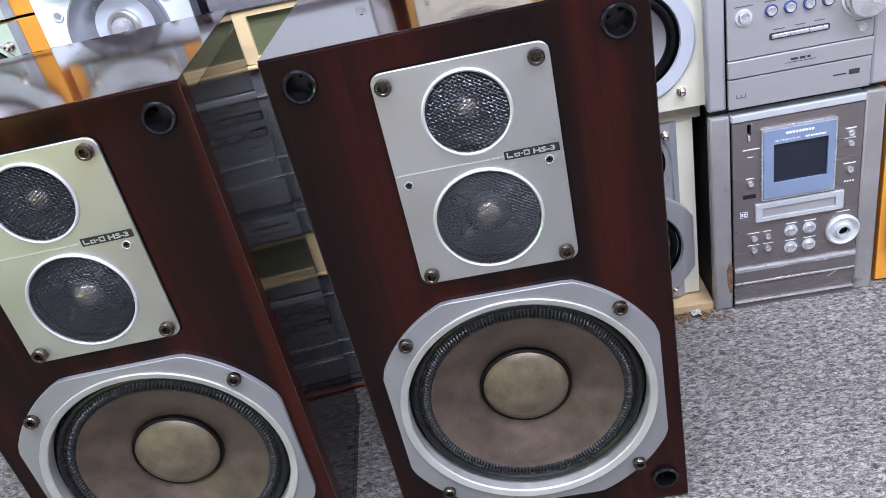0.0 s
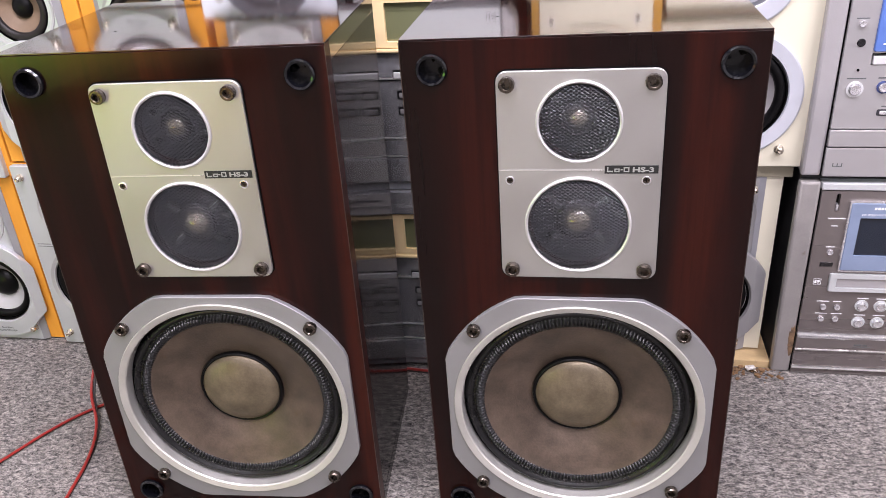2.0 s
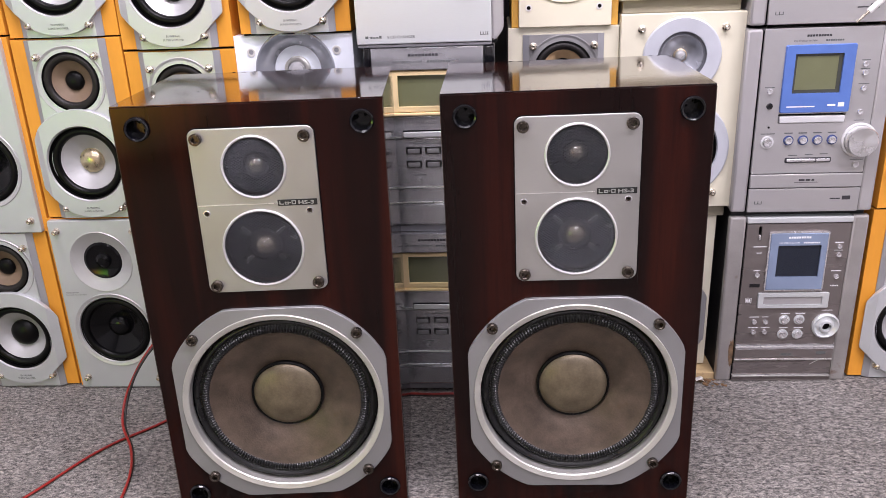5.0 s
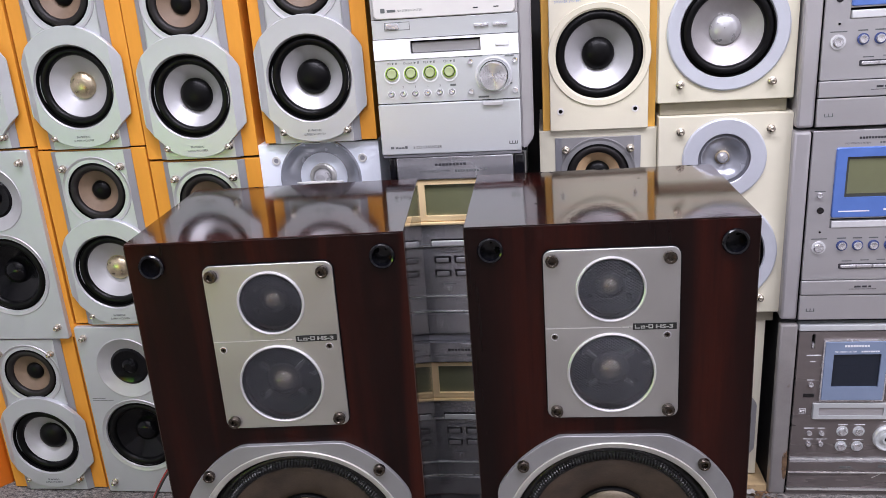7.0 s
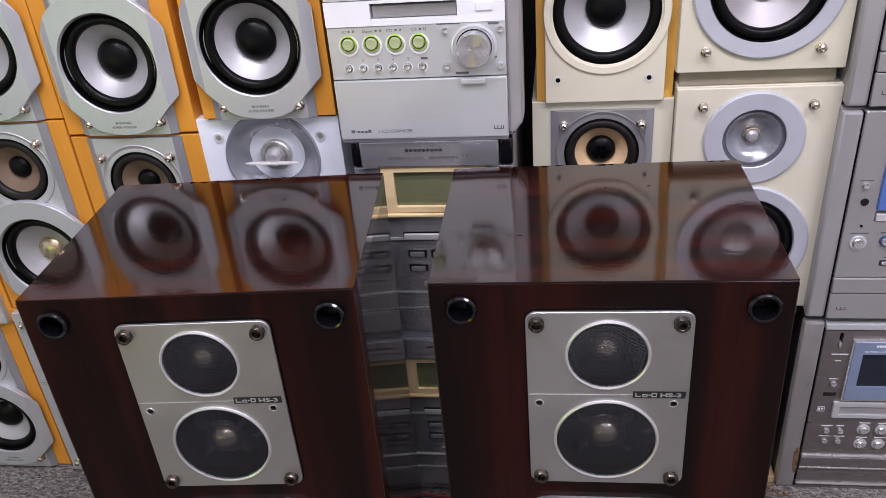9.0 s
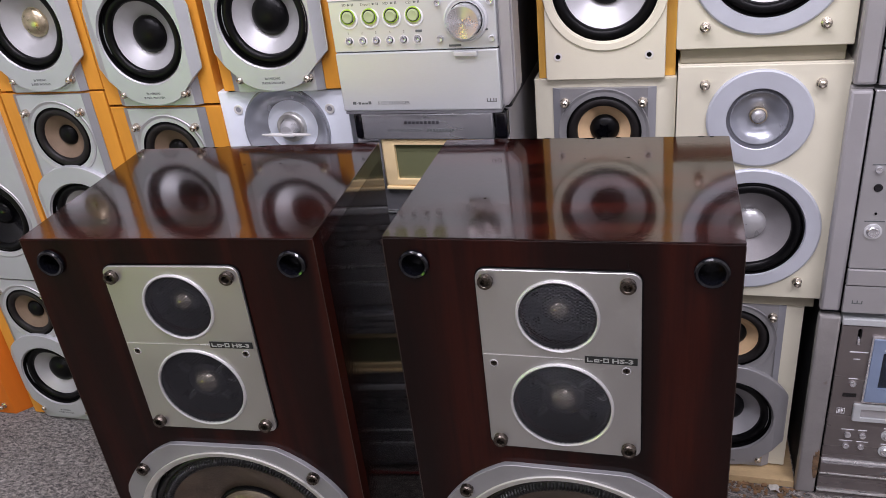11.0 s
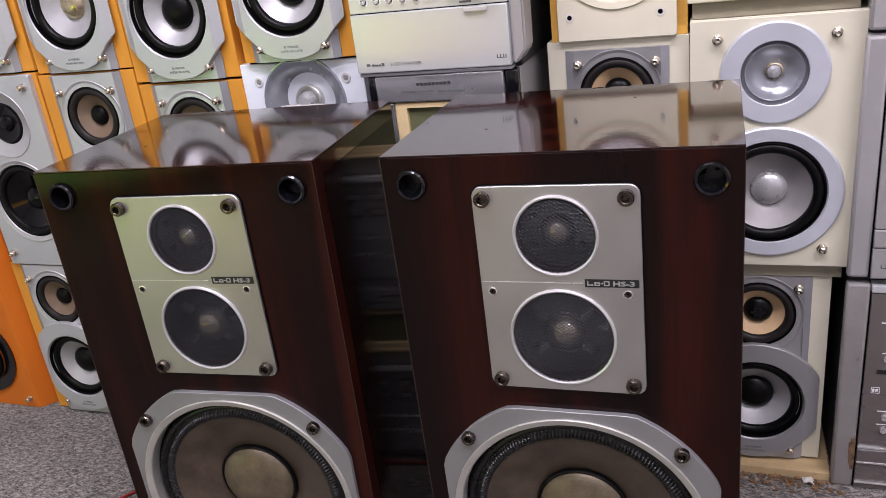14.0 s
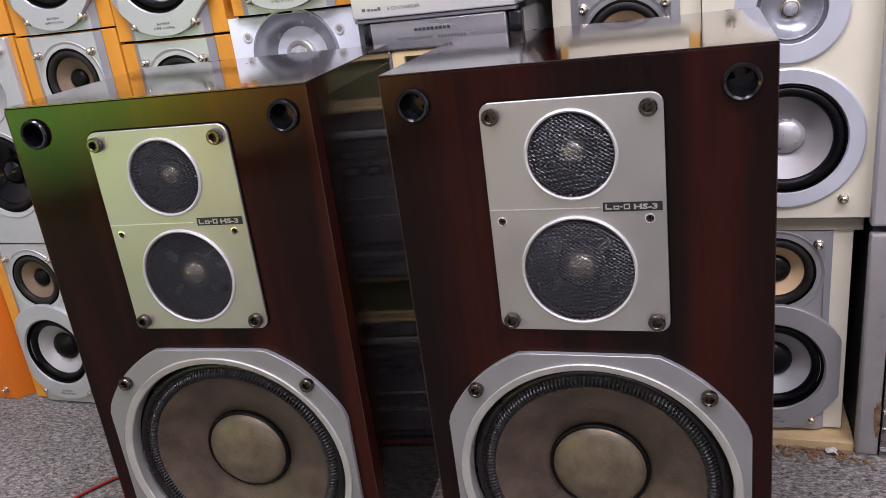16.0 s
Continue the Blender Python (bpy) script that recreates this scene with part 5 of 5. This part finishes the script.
    pr += [(0.0610, 0.0740, 0.2425, 0.2437), (0.0610, 0.0750, 0.2295, 0.2307), (0.0610, 0.0770, 0.2065, 0.2077), (-0.0790, -0.0640, 0.2040, 0.2052), (0.0650, 0.0850, 0.0870, 0.0882)]
    part("panel_print", bars(pr, -0.0011), PRINT_GREY, u)
    part("tray_panel", box(-0.0870, 0.0880, -0.0030, 0.0138, 0.0425, 0.0650, 0.0012), HIFI_STACK, u)
    part("tray_print", bars([(-0.0110, -0.0020, 0.0540, 0.0568), (0.0000, 0.0070, 0.0540, 0.0568), (0.0090, 0.0130, 0.0540, 0.0568), (-0.0180, 0.0200, 0.0512, 0.0518)], -0.0031), PRINT_DARK, u)
    part("lower_panel", box(-0.0870, 0.0880, -0.0015, 0.0138, 0.0010, 0.0410, 0.0012), HIFI_STACK, u)
    part("logo_mark", bars([(0.0610, 0.0740, 0.0210, 0.0275), (0.0420, 0.0580, 0.0222, 0.0240)], -0.0016), PRINT_DARK, u)
    part("disc_mark", bars([(-0.0770, -0.0650, 0.0150, 0.0160), (-0.0770, -0.0758, 0.0160, 0.0200), (-0.0716, -0.0704, 0.0160, 0.0200), (-0.0662, -0.0650, 0.0160, 0.0200)], -0.0016), PRINT_GREY, u)
    return u


def gunmetal_unit(m):
    """Worn dark unit at the foot of the stack; origin mid base, front at y = 0."""
    u = thing("mini_stereo", m, "worn gunmetal mini stereo with silver cheeks and pale blue display frame", "stereo")
    part("body", box(-0.1080, 0.1090, 0.016, 0.300, 0.0, 0.3170, 0.002), CASE_BLACK, u)
    part("cheek_left", box(-0.1120, -0.0845, 0.001, 0.0159, 0.0, 0.3090, 0.004), HIFI_WORN, u, "scuffed silver cheek with brown dirt")
    part("cheek_right", box(0.0860, 0.1130, 0.001, 0.0159, 0.0, 0.3090, 0.004), HIFI_WORN, u)
    part("top_strip", box(-0.0843, 0.0858, -0.0030, 0.0159, 0.2985, 0.3085, 0.0015), HIFI_SILVER, u)
    part("front_panel", plate(rect(-0.0835, 0.0850, 0.0720, 0.2975), [rect(-0.0640, -0.0590, 0.2680, 0.2930, 0.002)], -0.0010, 0.0158, 0.001), HIFI_DARK, u)
    for x in (-0.0840, 0.0855):
        part("panel_seam", box(x - 0.0006, x + 0.0006, 0.0030, 0.0157, 0.002, 0.2970), BLACK_SOFT, u)
    stain = bmesh.new()
    srnd = random.Random(11)
    rim = []
    for i in range(40):
        a = 2 * math.pi * i / 40
        k = srnd.uniform(0.74, 1.0)
        rim.append((min(-0.0853, -0.0885 + 0.0058 * k * math.cos(a)), 0.0560 + 0.0300 * k * math.sin(a)))
    centre = stain.verts.new((-0.0885, 0.0006, 0.0560))
    edge = [stain.verts.new((x, 0.0006, z)) for x, z in rim]
    for i in range(40):
        stain.faces.new((centre, edge[i], edge[(i + 1) % 40]))
    part("dirt_stain", stain, STAIN, u, "flaking brown dirt stain", smooth=0)
    part("slot_well", box(-0.0645, -0.0585, 0.0060, 0.0150, 0.2670, 0.2935), BLACK_SOFT, u)
    part("slide_switch", box(-0.0635, -0.0600, -0.0030, 0.0055, 0.2690, 0.2780, 0.001), CHROME, u)
    fr = part("display_bezel", plate(rect(-0.0450, 0.0490, 0.1790, 0.2820, 0.002), [rect(-0.0310, 0.0390, 0.2030, 0.2600)], -0.0060, -0.0012, 0.002), ICE_BEZEL, u, "pale ice-blue display frame")
    part("bezel_rim", plate(rect(-0.0465, 0.0505, 0.1775, 0.2835, 0.002), [rect(-0.0445, 0.0485, 0.1795, 0.2815, 0.002)], -0.0050, -0.0011), CHROME, fr)
    part("display", box(-0.0315, 0.0395, -0.0030, -0.0013, 0.2025, 0.2605), LCD_DARK, fr)
    part("maker_mark", bars([(-0.0160 + i * 0.0041, -0.0128 + i * 0.0041, 0.2725, 0.2758) for i in range(9)], -0.0061), PRINT_WHITE, u)
    part("lettering", lettering("MD STEREO SYSTEM", -0.0300, 0.2635, 0.0036, -0.0062, 0.0001), PRINT_WHITE, u)
    part("model_mark", bars([(0.0090 + i * 0.0034, 0.0116 + i * 0.0034, 0.2636, 0.2660) for i in range(8)], -0.0061), PRINT_WHITE, u)
    part("tray_frame", plate(rect(-0.0545, 0.0640, 0.1450, 0.1730, 0.002), [rect(-0.0450, 0.0530, 0.1510, 0.1660, 0.001)], -0.0050, -0.0011, 0.0012), HIFI_SILVER, u)
    part("tray_flap", box(-0.0448, 0.0528, -0.0030, -0.0012, 0.1512, 0.1658, 0.001), HIFI_WING, u)
    for x in (-0.0050, 0.0200):
        for z in (0.1215, 0.0940):
            b = part("round_button", button(x, z, -0.0015, 0.0062, 0.0050), CHROME, u)
            part("button_rim", ring(x, z, -0.0010, 0.0064, 0.0090, 0.0016, 32), HIFI_SILVER, b)
    for x in (-0.0555, -0.0365):
        for z in (0.1180, 0.0985):
            part("small_button", button(x, z, -0.0010, 0.0042, 0.0040), CHROME, u)
    for x, z in ((-0.0600, 0.2060), (0.0695, 0.2560), (0.0700, 0.2410), (0.0710, 0.2020)):
        part("small_button", button(x, z, -0.0010, 0.0042, 0.0040), CHROME, u)
    part("sensor_window", box(-0.0700, -0.0530, -0.0018, -0.0009, 0.1830, 0.1895, 0.0004), BLACK_PLASTIC, u)
    kn = part("volume_knob", lathe([(0.0230, -0.0010), (0.0230, -0.0050), (0.0205, -0.0070), (0.0150, -0.0030), (0.0110, -0.0045), (0.0100, -0.0100), (0.0075, -0.0100), (0.0068, -0.0030)],
                                    0.0650, 0.1100, 56), HIFI_SILVER, u, "knob base with its cap missing")
    part("knob_shaft", lathe([(0.0070, -0.0032), (0.0, -0.0032)], 0.0650, 0.1100, 24), BLACK_SOFT, kn)
    pr = [(-0.0700, -0.0480, 0.2560, 0.2575), (-0.0640, -0.0560, 0.2450, 0.2462), (0.0620, 0.0760, 0.2620, 0.2634), (0.0620, 0.0760, 0.2482, 0.2494), (0.0620, 0.0780, 0.2110, 0.2124),
          (0.0560, 0.0740, 0.1380, 0.1392), (-0.0640, -0.0480, 0.1262, 0.1274), (-0.0430, -0.0320, 0.1262, 0.1274),
          (-0.0640, -0.0480, 0.1062, 0.1072), (-0.0430, -0.0280, 0.1062, 0.1072), (-0.0120, 0.0030, 0.1325, 0.1338), (0.0130, 0.0290, 0.1325, 0.1338),
          (-0.0120, 0.0030, 0.1052, 0.1064), (0.0130, 0.0290, 0.1052, 0.1064), (-0.0660, -0.0550, 0.2130, 0.2142)]
    pr += [(-0.0740, -0.0735, 0.1540, 0.1630), (-0.0645, -0.0640, 0.1540, 0.1630), (-0.0735, -0.0645, 0.1540, 0.1545), (-0.0735, -0.0645, 0.1625, 0.1630),
           (-0.0725, -0.0700, 0.1560, 0.1605), (-0.0690, -0.0657, 0.1580, 0.1605), (-0.0690, -0.0657, 0.1560, 0.1567)]
    pr += [(0.0640 + i * 0.0036, 0.0662 + i * 0.0036, 0.1835, 0.1858) for i in range(4)]
    part("panel_print", bars(pr, -0.0011), PRINT_WHITE, u)
    part("tray_panel", box(-0.0835, 0.0850, -0.0030, 0.0158, 0.0455, 0.0660, 0.0012), HIFI_DARK, u)
    part("tray_print", bars([(-0.0040, 0.0060, 0.0540, 0.0566), (0.0080, 0.0140, 0.0540, 0.0566), (-0.0060, 0.0180, 0.0518, 0.0523), (0.0560, 0.0720, 0.0545, 0.0600)], -0.0031), PRINT_GREY, u)
    part("lower_panel", box(-0.0835, 0.0850, -0.0010, 0.0158, 0.0140, 0.0440, 0.0012), HIFI_DARK, u)
    for z in (0.0695, 0.0448, 0.0120):
        part("trim_line", box(-0.0835, 0.0850, -0.0040, 0.0120, z - 0.0012, z + 0.0012, 0.0005), LINE_SILVER, u)
    part("foot_strip", box(-0.0835, 0.0850, 0.0, 0.0157, 0.0010, 0.0105), HIFI_DARK, u)
    # crumpled clear tape along the tray
    rnd = random.Random(5)
    tape = bmesh.new()
    rows = []
    for i in range(25):
        x = -0.083 + 0.167 * i / 24
        rows.append([tape.verts.new((x, -0.0042 - rnd.random() * 0.0016, 0.0720 + dz + rnd.uniform(-0.0012, 0.0012))) for dz in (0.004, 0.0, -0.006)])
    for a, b in zip(rows, rows[1:]):
        for k in range(2):
            tape.faces.new((a[k], a[k + 1], b[k + 1], b[k]))
    part("tape_strip", tape, TAPE, u, "crumpled strip of clear tape", smooth=0)
    part("scratch", box(0.0420, 0.0640, -0.0033, -0.0029, 0.0, 0.0012), LINE_SILVER, u).matrix_basis = pose(0.012, 0, 0.012, 0, -32, 0)
    return u


def tape_material():
    m, nt, links, p = nodes_of("clear_tape")
    p.inputs["Base Color"].default_value = (0.8, 0.8, 0.82, 1)
    p.inputs["Roughness"].default_value, p.inputs["Alpha"].default_value = 0.15, 0.28
    return m


TAPE = tape_material()
changer_unit(pose(-0.2000, 0.2850, 0.6058))
gu = gold_display_unit(pose(-0.1960, 0.2970, 0.3065))
copy_thing(gu, pose(-0.1950, 0.2990, 0.0070))
blue_display_unit(pose(0.4010, 0.3350, 0.3175))
blue_display_unit(pose(0.4025, 0.3360, 0.6153, 0, 0, 0.4), [(sx * 0.085, fy) for sx in (-1, 1) for fy in (0.035, 0.270)])
gunmetal_unit(pose(0.4020, 0.3380, 0.0, 0, 0, 0.4))

# ---- cables, boards and scraps ----


def smooth_path(points, steps=10):
    """Catmull-Rom through the points."""
    pts = [Vector(p) for p in points]
    pts = [pts[0] * 2 - pts[1]] + pts + [pts[-1] * 2 - pts[-2]]
    out = []
    for a, b, c, d in zip(pts, pts[1:], pts[2:], pts[3:]):
        for i in range(steps):
            t = i / steps
            out.append(0.5 * ((2 * b) + (c - a) * t + (2 * a - 5 * b + 4 * c - d) * t * t + (3 * b - a - 3 * c + d) * t ** 3))
    return out + [pts[-2]]


def tube(path, radius, offset=0.0, twist=0.0, seg=8):
    """A round cord along path; offset: sideways shift of its core, turned by twist per step."""
    bm = bmesh.new()
    rings = []
    for i, p in enumerate(path):
        d = (path[min(i + 1, len(path) - 1)] - path[max(i - 1, 0)]).normalized()
        side = d.cross(Vector((0, 0, 1)))
        side = side.normalized() if side.length > 1e-4 else Vector((1, 0, 0))
        up = side.cross(d)
        c = p + (side * math.cos(twist * i) + up * abs(math.sin(twist * i))) * offset
        rings.append([bm.verts.new(c + (side * math.cos(2 * math.pi * k / seg) + up * math.sin(2 * math.pi * k / seg)) * radius) for k in range(seg)])
    for a, b in zip(rings, rings[1:]):
        for k in range(seg):
            bm.faces.new((a[k], a[(k + 1) % seg], b[(k + 1) % seg], b[k]))
    bm.faces.new(rings[0])
    bm.faces.new(rings[-1][::-1])
    return bm


def twin_cable(points, twist, label):
    c = thing("speaker_cable", pose(0, 0, 0), label, "cable", "speaker cables")
    path = smooth_path(points)
    part("red_core", tube(path, 0.0021, 0.0021, twist), CABLE_RED, c)
    part("black_core", tube(path, 0.0021, -0.0021, twist), CABLE_BLACK, c)


twin_cable([(-1.30, -0.62, 0.003), (-1.05, -0.33, 0.003), (-0.836, -0.059, 0.003), (-0.748, 0.107, 0.003), (-0.683, 0.181, 0.003), (-0.60, 0.262, 0.003), (-0.45, 0.296, 0.003),
            (-0.283, 0.290, 0.003), (-0.194, 0.286, 0.003), (-0.05, 0.283, 0.02), (0.0, 0.268, 0.12), (0.0, 0.260, 0.245)], 0.02, "flat red and black twin speaker cable lying on the carpet")
twin_cable([(-0.60, -0.30, 0.003), (-0.625, -0.16, 0.003), (-0.644, -0.063, 0.003), (-0.661, 0.041, 0.003), (-0.683, 0.105, 0.010), (-0.715, 0.155, 0.030), (-0.712, 0.190, 0.075),
            (-0.680, 0.215, 0.130), (-0.620, 0.246, 0.185), (-0.520, 0.260, 0.225), (-0.415, 0.243, 0.255)], 0.05, "red and black twin speaker cable rising to the speaker's back")

tagged(new("support_board", finish(box(0.105, 0.290, 0.345, 0.58, 0.0, 0.0125, 0.001), "support_board", PLYWOOD)), "dirty bare plywood board under a stacked speaker", "board")
rnd = random.Random(3)
scrap = bmesh.new()
grid_ = [[scrap.verts.new((0.256 + i * 0.0042 + rnd.uniform(-.002, .002), 0.328 + j * 0.0036 + rnd.uniform(-.0015, .0015), 0.003 + rnd.random() * 0.007)) for j in range(4)] for i in range(4)]
for i in range(3):
    for j in range(3):
        scrap.faces.new((grid_[i][j], grid_[i + 1][j], grid_[i + 1][j + 1], grid_[i][j + 1]))
bmesh.ops.solidify(scrap, geom=scrap.faces[:], thickness=0.0006)
tagged(new("paper_scrap", finish(scrap, "paper_scrap", PAPER, 0)), "small torn scrap of white paper on the carpet", "scrap")

cord = thing("white_cable", pose(0, 0, 0), "thin white cable with a plug hanging down over a stereo", "cable")
part("cord", tube(smooth_path([(0.625, 0.305, 0.915), (0.570, 0.303, 0.800), (0.520, 0.308, 0.715), (0.4830, 0.316, 0.664)]), 0.0022), WHITE_VINYL, cord)
part("plug", tube(smooth_path([(0.4830, 0.316, 0.664), (0.4680, 0.318, 0.646), (0.4550, 0.319, 0.633)]), 0.0046), WHITE_VINYL, cord)
part("plug_tip", tube(smooth_path([(0.4550, 0.319, 0.633), (0.4470, 0.320, 0.625), (0.4400, 0.320, 0.618)]), 0.0020), NICKEL, cord)

# crumbs of chipboard along the board's edge
crumbs = bmesh.new()
crnd = random.Random(21)
for i in range(110):
    x, y, s = crnd.uniform(0.150, 0.305), 0.343 - abs(crnd.gauss(0, 0.012)), crnd.uniform(0.0010, 0.0034)
    bit = box(-s, s, -s * 0.7, s * 0.7, -s * 0.4, s * 0.4)
    bit.transform(Matrix.Translation((x, y, s * 0.6)) @ Matrix.Rotation(crnd.uniform(0, 6), 4, "Z") @ Matrix.Rotation(crnd.uniform(-0.5, 0.5), 4, "X"))
    join(crumbs, bit)
tagged(new("floor_crumbs", finish(crumbs, "floor_crumbs", CRUMB, 0)), "brown chipboard crumbs scattered on the carpet", "crumbs", kind="stuff")
